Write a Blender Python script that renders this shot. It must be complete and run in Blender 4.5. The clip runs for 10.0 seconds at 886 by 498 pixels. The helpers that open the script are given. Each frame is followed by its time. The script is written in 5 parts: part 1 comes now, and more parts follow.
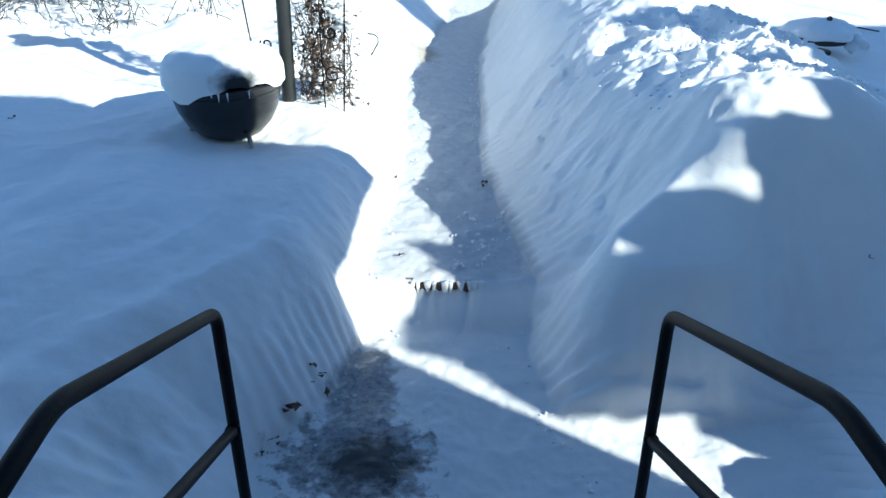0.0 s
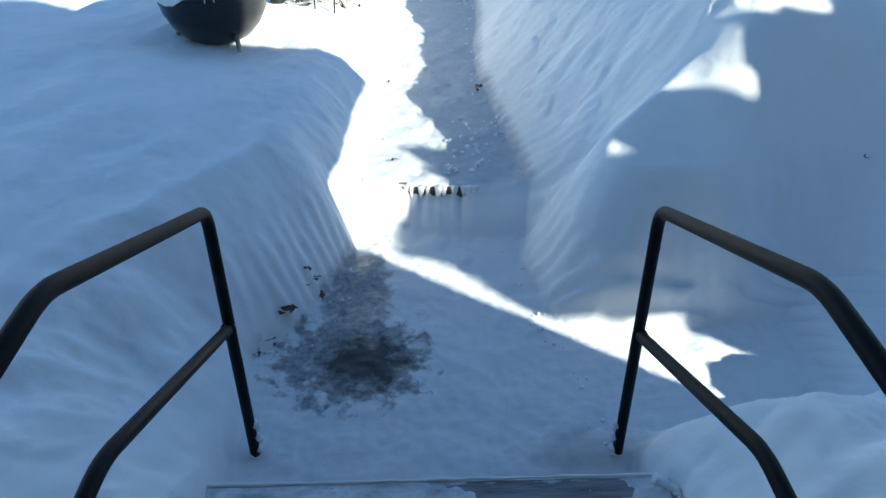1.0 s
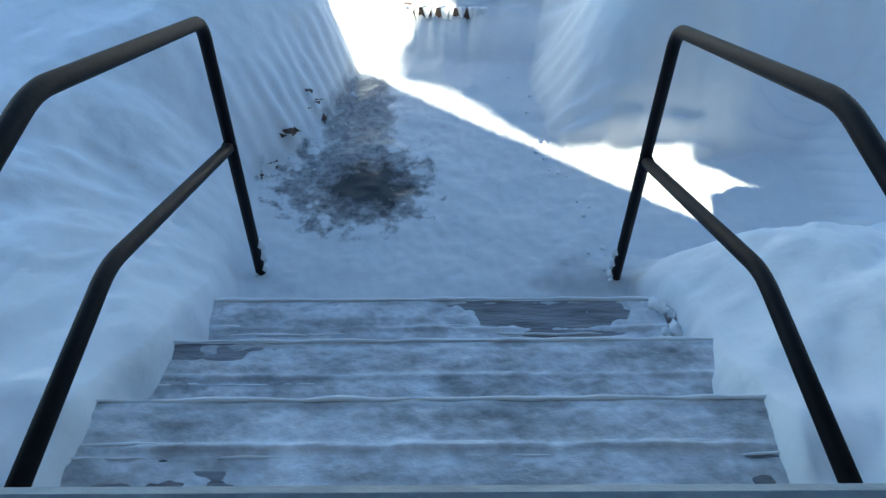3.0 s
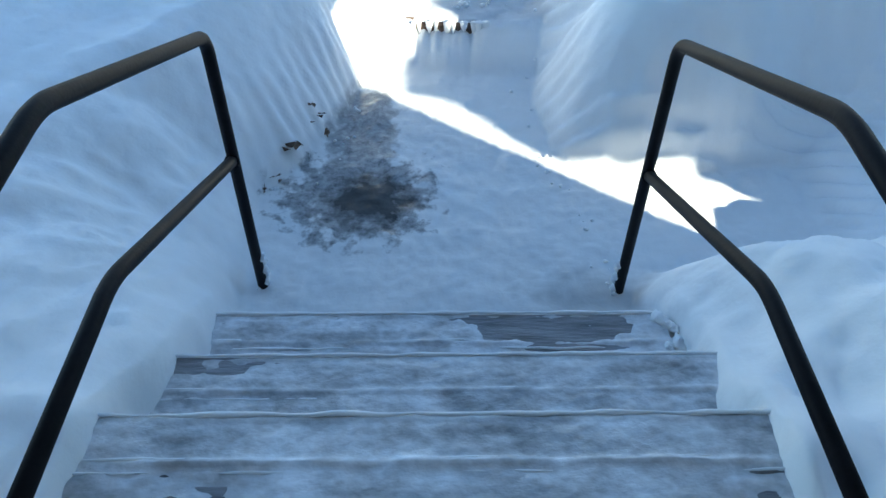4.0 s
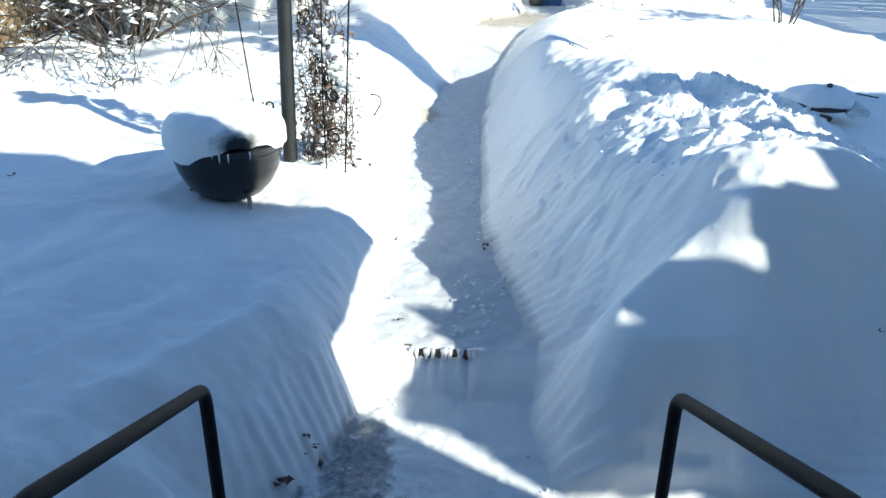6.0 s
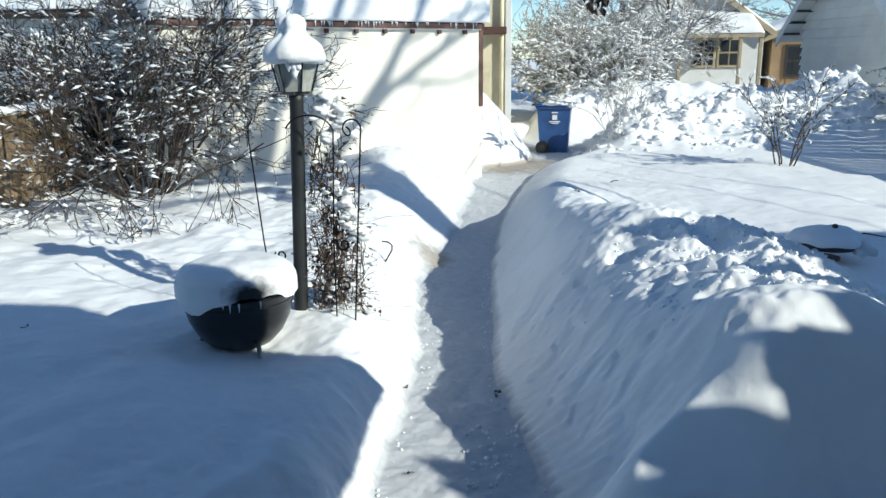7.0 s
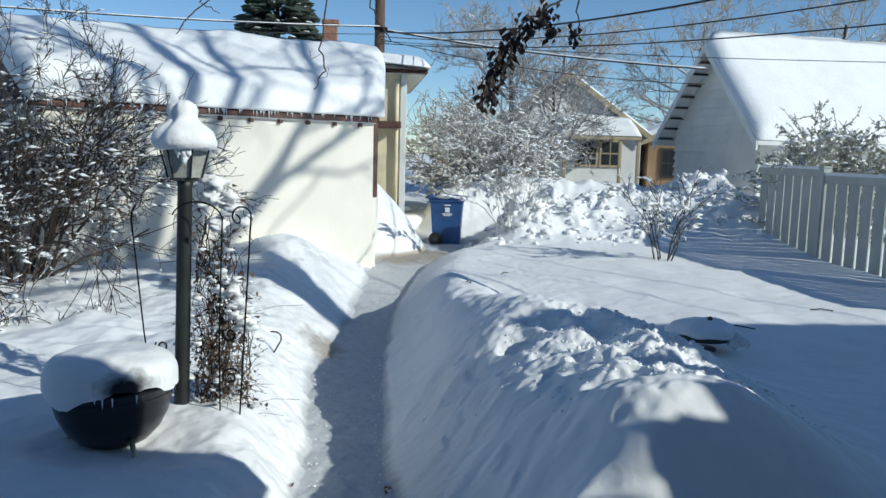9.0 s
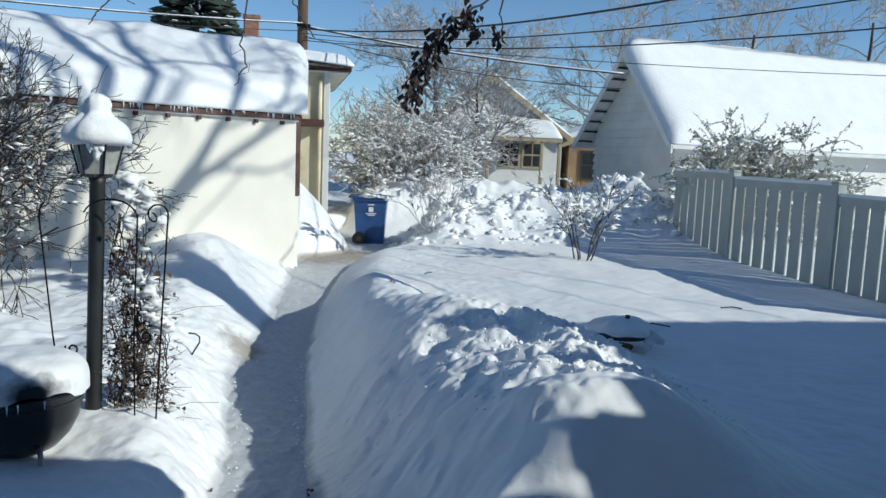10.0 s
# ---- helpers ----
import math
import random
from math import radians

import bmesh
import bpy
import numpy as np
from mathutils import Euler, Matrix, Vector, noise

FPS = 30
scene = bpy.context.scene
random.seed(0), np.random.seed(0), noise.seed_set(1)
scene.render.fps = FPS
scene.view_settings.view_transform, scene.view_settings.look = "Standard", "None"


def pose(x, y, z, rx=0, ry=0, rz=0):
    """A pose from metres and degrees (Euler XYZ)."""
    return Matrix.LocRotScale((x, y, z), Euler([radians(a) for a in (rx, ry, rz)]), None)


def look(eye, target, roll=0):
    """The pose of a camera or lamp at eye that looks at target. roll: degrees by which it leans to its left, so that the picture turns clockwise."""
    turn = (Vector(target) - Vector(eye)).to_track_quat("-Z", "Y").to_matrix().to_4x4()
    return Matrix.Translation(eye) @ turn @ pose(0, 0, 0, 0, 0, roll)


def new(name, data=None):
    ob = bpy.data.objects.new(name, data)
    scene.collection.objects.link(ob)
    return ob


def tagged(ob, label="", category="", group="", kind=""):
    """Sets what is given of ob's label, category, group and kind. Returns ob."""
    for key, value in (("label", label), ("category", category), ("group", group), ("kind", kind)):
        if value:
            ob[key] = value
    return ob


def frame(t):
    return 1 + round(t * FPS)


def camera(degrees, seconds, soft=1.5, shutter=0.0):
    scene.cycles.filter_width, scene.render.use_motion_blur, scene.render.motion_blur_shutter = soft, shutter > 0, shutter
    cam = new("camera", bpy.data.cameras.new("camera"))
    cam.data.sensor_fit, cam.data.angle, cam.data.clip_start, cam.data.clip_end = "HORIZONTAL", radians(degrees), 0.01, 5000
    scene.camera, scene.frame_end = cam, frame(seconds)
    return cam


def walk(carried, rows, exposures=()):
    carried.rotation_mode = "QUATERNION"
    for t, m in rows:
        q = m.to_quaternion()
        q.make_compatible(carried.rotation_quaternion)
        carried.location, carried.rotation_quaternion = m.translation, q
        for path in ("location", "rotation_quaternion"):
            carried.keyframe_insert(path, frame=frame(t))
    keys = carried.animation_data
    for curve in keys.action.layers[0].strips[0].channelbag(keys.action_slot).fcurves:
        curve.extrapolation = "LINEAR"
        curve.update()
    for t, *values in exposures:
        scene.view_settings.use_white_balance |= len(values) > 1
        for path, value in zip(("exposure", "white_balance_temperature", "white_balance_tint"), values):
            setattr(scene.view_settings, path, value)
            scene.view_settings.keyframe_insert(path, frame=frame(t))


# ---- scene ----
cam = camera(59.2, 10.0)
PATH = [
    (0, (-0.056, -0.139, 1.871), (-0.072, 1.627, 0.932), 0.0),
    (0.5, (-0.048, -0.144, 1.856), (-0.055, 1.583, 0.848), -0.5),
    (1, (-0.040, -0.154, 1.834), (-0.049, 1.497, 0.706), -0.3),
    (1.5, (-0.041, -0.152, 1.815), (-0.044, 1.394, 0.546), -0.1),
    (2, (-0.039, -0.162, 1.798), (-0.075, 1.274, 0.407), 0.1),
    (2.5, (-0.041, -0.161, 1.790), (-0.054, 1.221, 0.344), 0.7),
    (4, (-0.042, -0.157, 1.790), (-0.062, 1.249, 0.368), 0.5),
    (4.5, (-0.047, -0.130, 1.802), (-0.081, 1.369, 0.479), 0.0),
    (5, (-0.052, -0.095, 1.830), (-0.097, 1.522, 0.654), -0.1),
    (5.5, (-0.053, -0.073, 1.863), (-0.082, 1.658, 0.862), 0.4),
    (5.7, (-0.054, -0.070, 1.874), (-0.074, 1.705, 0.954), 0.7),
    (6.8, (-0.042, -0.050, 1.914), (-0.083, 1.871, 1.358), -0.3),
    (7, (-0.037, -0.047, 1.916), (-0.093, 1.896, 1.441), -0.5),
    (7.5, (-0.028, -0.043, 1.916), (-0.02, 1.934, 1.611), 0.0),
    (8, (-0.029, -0.042, 1.918), (0.006, 1.943, 1.67), 0.2),
    (8.5, (-0.028, -0.038, 1.917), (0.069, 1.944, 1.671), 0.3),
    (9, (-0.028, -0.037, 1.917), (0.187, 1.936, 1.671), 1.5),
    (9.5, (-0.028, -0.036, 1.917), (0.253, 1.924, 1.631), 1.5),
    (10, (-0.029, -0.033, 1.916), (0.379, 1.91, 1.676), 2.3),
]
walk(cam, [(t, look(e, g, r)) for t, e, g, r in PATH],
     exposures=[(0.0, 0.85, 6000, -3), (1.5, 1.28, 6650, -4), (2.5, 1.62, 6850, -4), (4.0, 1.80, 7050, -5), (4.5, 1.88, 7100, -5), (5.0, 1.80, 7150, -4), (5.5, 1.44, 6750, -3), (7.0, 0.08, 6350, 0), (8.0, -0.25, 6250, 1), (10.0, -0.36, 6150, 1)])

# ---- world and sun ----
SUN = Vector((0.71, -0.497, 0.47)).normalized()
world = bpy.data.worlds.new("world")
scene.world = world
world.use_nodes = True
wn = world.node_tree
sky = wn.nodes.new("ShaderNodeTexSky")
sky.sky_type, sky.sun_disc = "NISHITA", False
sky.sun_elevation, sky.sun_rotation = radians(28.5), radians(124)
sky.altitude, sky.air_density, sky.dust_density, sky.ozone_density = 2000, 1.0, 0.0, 4.0
wn.links.new(sky.outputs[0], wn.nodes["Background"].inputs[0])
wn.nodes["Background"].inputs[1].default_value = 0.142
sun = new("sun", bpy.data.lights.new("sun", "SUN"))
sun.data.energy, sun.data.angle, sun.data.color = 4.7, radians(0.53), (1.0, 0.95, 0.87)
sun.matrix_world = look((0, 0, 30), Vector((0, 0, 30)) - SUN)


# ---- materials ----
def material(name, col, rough=0.6, metal=0.0, var=0.15, scale=6.0, bump=0.3, bscale=40.0, dark=None, depth=0.01, spec=0.5, stretch=(1, 1, 1)):
    """Plain surface with a coarse and a fine variation in colour and a fine relief."""
    m = bpy.data.materials.new(name)
    m.use_nodes = True
    nt = m.node_tree
    b = nt.nodes["Principled BSDF"]
    b.inputs["Roughness"].default_value, b.inputs["Metallic"].default_value = rough, metal
    b.inputs["Specular IOR Level"].default_value = spec
    tc, mp = nt.nodes.new("ShaderNodeTexCoord"), nt.nodes.new("ShaderNodeMapping")
    mp.inputs["Scale"].default_value = stretch
    nt.links.new(tc.outputs["Object"], mp.inputs[0])
    n1, n2 = nt.nodes.new("ShaderNodeTexNoise"), nt.nodes.new("ShaderNodeTexNoise")
    n1.inputs["Scale"].default_value, n2.inputs["Scale"].default_value = scale, bscale
    n1.inputs["Detail"].default_value = n2.inputs["Detail"].default_value = 5
    for n in (n1, n2):
        nt.links.new(mp.outputs[0], n.inputs["Vector"])
    add = nt.nodes.new("ShaderNodeMath")
    add.operation = "MULTIPLY_ADD"
    nt.links.new(n2.outputs[0], add.inputs[0])
    add.inputs[1].default_value = 0.4
    nt.links.new(n1.outputs[0], add.inputs[2])
    info, jit = nt.nodes.new("ShaderNodeObjectInfo"), nt.nodes.new("ShaderNodeMath")
    jit.operation, jit.inputs[1].default_value = "MULTIPLY_ADD", 0.12
    nt.links.new(info.outputs["Random"], jit.inputs[0])
    nt.links.new(add.outputs[0], jit.inputs[2])
    ramp = nt.nodes.new("ShaderNodeValToRGB")
    d = dark or tuple(c * (1 - 2 * var) for c in col)
    l = tuple(min(1, c * (1 + var)) for c in col)
    ramp.color_ramp.elements[0].position, ramp.color_ramp.elements[1].position = 0.42, 1.0
    ramp.color_ramp.elements[0].color, ramp.color_ramp.elements[1].color = (*d, 1), (*l, 1)
    nt.links.new(jit.outputs[0], ramp.inputs[0])
    nt.links.new(ramp.outputs[0], b.inputs["Base Color"])
    bp = nt.nodes.new("ShaderNodeBump")
    bp.inputs["Strength"].default_value, bp.inputs["Distance"].default_value = bump, depth
    nt.links.new(n2.outputs[0], bp.inputs["Height"])
    nt.links.new(bp.outputs[0], b.inputs["Normal"])
    return m


def snow_material(name, bump=0.5, scale=9.0):
    m = material(name, (0.86, 0.87, 0.88), 0.75, 0, 0.03, 2.5, bump, scale, depth=0.02, spec=0.25)
    return m


def ground_material():
    """Snow; packed and scuffed on the trodden way, with bare wet ice over dark concrete near the stairs."""
    m = snow_material("snow_ground", 0.35, 11.0)
    nt = m.node_tree
    b = nt.nodes["Principled BSDF"]
    ramp_out = b.inputs["Base Color"].links[0].from_socket
    tc = nt.nodes.new("ShaderNodeTexCoord")
    sep = nt.nodes.new("ShaderNodeSeparateXYZ")
    nt.links.new(tc.outputs["Object"], sep.inputs[0])

    def op(kind, a, c, e=None):
        n = nt.nodes.new("ShaderNodeMath")
        n.operation = kind
        for i, v in enumerate((a, c, e)):
            if v is None:
                continue
            if isinstance(v, (int, float)):
                n.inputs[i].default_value = v
            else:
                nt.links.new(v, n.inputs[i])
        return n.outputs[0]

    def nz(scale, detail=6, rough=0.6):
        n = nt.nodes.new("ShaderNodeTexNoise")
        n.inputs["Scale"].default_value, n.inputs["Detail"].default_value, n.inputs["Roughness"].default_value = scale, detail, rough
        nt.links.new(tc.outputs["Object"], n.inputs["Vector"])
        return n.outputs[0]

    def ellipse(cx, cy, rx, ry):
        dx = op("DIVIDE", op("SUBTRACT", sep.outputs[0], cx), rx)
        dy = op("DIVIDE", op("SUBTRACT", sep.outputs[1], cy), ry)
        return op("SQRT", op("ADD", op("MULTIPLY", dx, dx), op("MULTIPLY", dy, dy)), 0)

    def patch(cx, cy, rx, ry, edge, noisy, scale):
        r = op("ADD", ellipse(cx, cy, rx, ry), op("MULTIPLY", op("SUBTRACT", nz(scale), 0.5), noisy))
        n = nt.nodes.new("ShaderNodeMapRange")
        n.inputs["From Min"].default_value, n.inputs["From Max"].default_value = 1 + edge, 1 - edge
        nt.links.new(r, n.inputs["Value"])
        return n.outputs[0]

    low = nt.nodes.new("ShaderNodeMapRange")
    low.inputs["From Min"].default_value, low.inputs["From Max"].default_value = 0.07, 0.02
    nt.links.new(sep.outputs[2], low.inputs["Value"])
    wide = op("MAXIMUM", patch(-0.37, 1.86, 0.25, 0.22, 0.13, 2.3, 15), patch(-0.38, 2.22, 0.12, 0.30, 0.16, 2.0, 17))
    wide = op("MULTIPLY", wide, low.outputs[0])
    crack = op("ADD", op("MULTIPLY", nz(34, 4, 0.7), 1.5), 0.05)
    wide = op("MULTIPLY", wide, op("MINIMUM", crack, 1.0))
    core = op("MULTIPLY", patch(-0.32, 1.84, 0.14, 0.12, 0.35, 2.8, 14), low.outputs[0])
    scuff = op("MULTIPLY", patch(0.42, 1.42, 0.20, 0.10, 0.5, 2.0, 14), low.outputs[0])
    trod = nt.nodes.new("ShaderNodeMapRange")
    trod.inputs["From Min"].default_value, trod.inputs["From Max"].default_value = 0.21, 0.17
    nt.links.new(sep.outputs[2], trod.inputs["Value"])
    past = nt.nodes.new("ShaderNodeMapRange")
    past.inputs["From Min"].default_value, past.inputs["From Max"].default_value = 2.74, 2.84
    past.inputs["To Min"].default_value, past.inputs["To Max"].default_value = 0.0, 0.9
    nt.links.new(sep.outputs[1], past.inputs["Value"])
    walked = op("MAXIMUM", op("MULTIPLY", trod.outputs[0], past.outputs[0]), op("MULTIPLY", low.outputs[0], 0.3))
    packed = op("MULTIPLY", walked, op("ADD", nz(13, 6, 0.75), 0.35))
    dirt = patch(-0.33, 6.75, 0.16, 0.28, 0.4, 1.8, 9)
    apron = patch(0.75, 13.1, 0.8, 0.9, 0.3, 1.9, 2.5)
    flat = nt.nodes.new("ShaderNodeMapRange")
    flat.inputs["From Min"].default_value, flat.inputs["From Max"].default_value = 0.24, 0.18
    nt.links.new(sep.outputs[2], flat.inputs["Value"])
    apron = op("MULTIPLY", apron, flat.outputs[0])

    def mix(base, col, fac):
        n = nt.nodes.new("ShaderNodeMix")
        n.data_type = "RGBA"
        nt.links.new(fac, n.inputs[0])
        nt.links.new(base, n.inputs[6])
        n.inputs[7].default_value = (*col, 1)
        return n.outputs[2]

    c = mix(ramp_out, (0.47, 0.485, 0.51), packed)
    c = mix(c, (0.17, 0.17, 0.18), op("MULTIPLY", wide, 0.95))
    c = mix(c, (0.045, 0.042, 0.04), op("MULTIPLY", core, 0.92))
    c = mix(c, (0.45, 0.45, 0.45), op("MULTIPLY", scuff, 0.6))
    c = mix(c, (0.34, 0.30, 0.25), op("MULTIPLY", dirt, 0.8))
    c = mix(c, (0.36, 0.31, 0.25), op("MULTIPLY", apron, 0.85))
    nt.links.new(c, b.inputs["Base Color"])
    nt.links.new(op("SUBTRACT", 0.75, op("MULTIPLY", op("MAXIMUM", wide, core), 0.5)), b.inputs["Roughness"])
    return m


def melted_snow_material():
    """Snow with a dark melted patch where the lid shows through."""
    m = snow_material("snow_with_melted_patch", 0.5, 14.0)
    nt = m.node_tree
    b = nt.nodes["Principled BSDF"]
    base = b.inputs["Base Color"].links[0].from_socket
    tc, mp, ln, nz = (nt.nodes.new("ShaderNode" + k) for k in ("TexCoord", "Mapping", "VectorMath", "TexNoise"))
    mp.vector_type = "POINT"
    mp.inputs["Scale"].default_value = (8.0, 4.6, 14.0)
    mp.inputs["Location"].default_value = (1.10 * 8.0, -3.62 * 4.6, -0.79 * 14.0)
    nt.links.new(tc.outputs["Object"], mp.inputs[0])
    ln.operation = "LENGTH"
    nt.links.new(mp.outputs[0], ln.inputs[0])
    nz.inputs["Scale"].default_value, nz.inputs["Detail"].default_value = 14, 6
    nt.links.new(tc.outputs["Object"], nz.inputs["Vector"])
    add, rng, mix = nt.nodes.new("ShaderNodeMath"), nt.nodes.new("ShaderNodeMapRange"), nt.nodes.new("ShaderNodeMix")
    add.operation, add.inputs[1].default_value = "MULTIPLY_ADD", 1.1
    nt.links.new(nz.outputs[0], add.inputs[0])
    nt.links.new(ln.outputs["Value"], add.inputs[2])
    rng.inputs["From Min"].default_value, rng.inputs["From Max"].default_value = 1.75, 1.05
    nt.links.new(add.outputs[0], rng.inputs["Value"])
    mix.data_type = "RGBA"
    nt.links.new(rng.outputs[0], mix.inputs[0])
    nt.links.new(base, mix.inputs[6])
    mix.inputs[7].default_value = (0.03, 0.032, 0.036, 1)
    nt.links.new(mix.outputs[2], b.inputs["Base Color"])
    return m


SNOW_GROUND = ground_material()
SNOWCAP = melted_snow_material()
SNOW = snow_material("snow", 0.5, 14.0)
ICE = material("ice", (0.8, 0.85, 0.9), 0.15, 0, 0.05, 8, 0.1, 30)
STEEL = material("black_painted_steel", (0.009, 0.0075, 0.009), 0.55, 0.0, 0.3, 14, 0.25, 120, depth=0.002, spec=0.12)
DARKPOST = material("dark_green_grey_post", (0.022, 0.025, 0.026), 0.5, 0.1, 0.3, 6, 0.2, 60, depth=0.002)
ENAMEL = material("black_enamel", (0.010, 0.011, 0.013), 0.25, 0.0, 0.4, 5, 0.08, 40, depth=0.002)
ALU = material("aluminium", (0.45, 0.40, 0.33), 0.4, 0.8, 0.2, 10, 0.1, 60)
LAMPGLASS = material("frosted_lamp_glass", (0.40, 0.41, 0.37), 0.2, 0, 0.3, 6, 0.1, 50, spec=0.6)
PLANK = material("weathered_grey_plank", (0.27, 0.265, 0.28), 0.8, 0, 0.35, 5, 0.5, 22, stretch=(1, 7, 7))
TREADSNOW = material("trodden_grey_snow", (0.70, 0.71, 0.74), 0.7, 0, 0.33, 8, 0.6, 45, depth=0.006, stretch=(1, 1.5, 1))
FENCEWOOD = material("weathered_brown_board", (0.24, 0.17, 0.10), 0.85, 0, 0.3, 4, 0.5, 16, stretch=(8, 8, 1))
STUCCO = material("cream_stucco", (0.80, 0.77, 0.69), 0.9, 0, 0.06, 1.2, 0.5, 70, depth=0.006)
YELLOW = material("pale_yellow_siding", (0.74, 0.66, 0.46), 0.8, 0, 0.1, 2, 0.3, 30)
RUST = material("red_brown_paint", (0.10, 0.045, 0.034), 0.6, 0, 0.35, 6, 0.3, 50)
WHITEPAINT = material("white_paint", (0.72, 0.73, 0.72), 0.6, 0, 0.06, 2.5, 0.25, 40, depth=0.004)
GREYPAINT = material("pale_grey_green_fence_paint", (0.42, 0.45, 0.42), 0.6, 0, 0.08, 3, 0.25, 35, depth=0.004)
SIDING = material("white_clapboard", (0.74, 0.74, 0.70), 0.7, 0, 0.08, 2, 0.25, 35, depth=0.004)
DARKTRIM = material("dark_trim", (0.05, 0.045, 0.04), 0.7, 0, 0.2, 4, 0.2, 30)
TAN = material("tan_trim", (0.42, 0.35, 0.23), 0.7, 0, 0.15, 4, 0.2, 30)
OCHRE = material("ochre_wall", (0.34, 0.23, 0.13), 0.8, 0, 0.15, 3, 0.3, 30)
PANE = material("dark_window_pane", (0.03, 0.035, 0.04), 0.08, 0, 0.2, 3, 0.02, 10, spec=0.8)
BRICK = material("red_brick", (0.30, 0.15, 0.10), 0.85, 0, 0.3, 8, 0.5, 40)
BINBLUE = material("blue_bin_plastic", (0.028, 0.085, 0.24), 0.45, 0, 0.15, 5, 0.15, 60, depth=0.003)
BLACKPLASTIC = material("black_plastic", (0.012, 0.012, 0.013), 0.5, 0, 0.3, 6, 0.2, 60)
WHITEPRINT = material("white_print", (0.75, 0.77, 0.8), 0.6, 0, 0.05, 5, 0.1, 30)
POLEWOOD = material("brown_pole_wood", (0.10, 0.065, 0.045), 0.85, 0, 0.3, 4, 0.5, 14, stretch=(6, 6, 1))
BARK = material("grey_brown_bark", (0.075, 0.058, 0.048), 0.9, 0, 0.3, 10, 0.5, 30)
FROSTBARK = material("frosted_twig", (0.47, 0.45, 0.43), 0.85, 0, 0.25, 9, 0.4, 40)
DEADLEAF = material("dead_brown_leaf", (0.17, 0.11, 0.08), 0.8, 0, 0.45, 30, 0.4, 60)
DARKLEAF = material("dark_withered_leaf", (0.035, 0.022, 0.02), 0.8, 0, 0.4, 30, 0.4, 60)
EVERGREEN = material("dark_evergreen", (0.035, 0.05, 0.035), 0.8, 0, 0.4, 12, 0.4, 50)
FROSTLEAF = material("frosted_grey_leaf", (0.42, 0.42, 0.34), 0.85, 0, 0.3, 14, 0.4, 50)
STONE = material("brown_stone_riser", (0.17, 0.11, 0.08), 0.85, 0, 0.35, 9, 0.6, 40)
SILLPAINT = material("blue_grey_sill_paint", (0.30, 0.34, 0.36), 0.6, 0, 0.15, 10, 0.3, 50)
HOUSEWALL = material("house_wall_paint", (0.36, 0.35, 0.34), 0.85, 0, 0.08, 2, 0.3, 30)
SHINGLE = material("grey_shingle", (0.13, 0.12, 0.12), 0.9, 0, 0.3, 6, 0.5, 30)


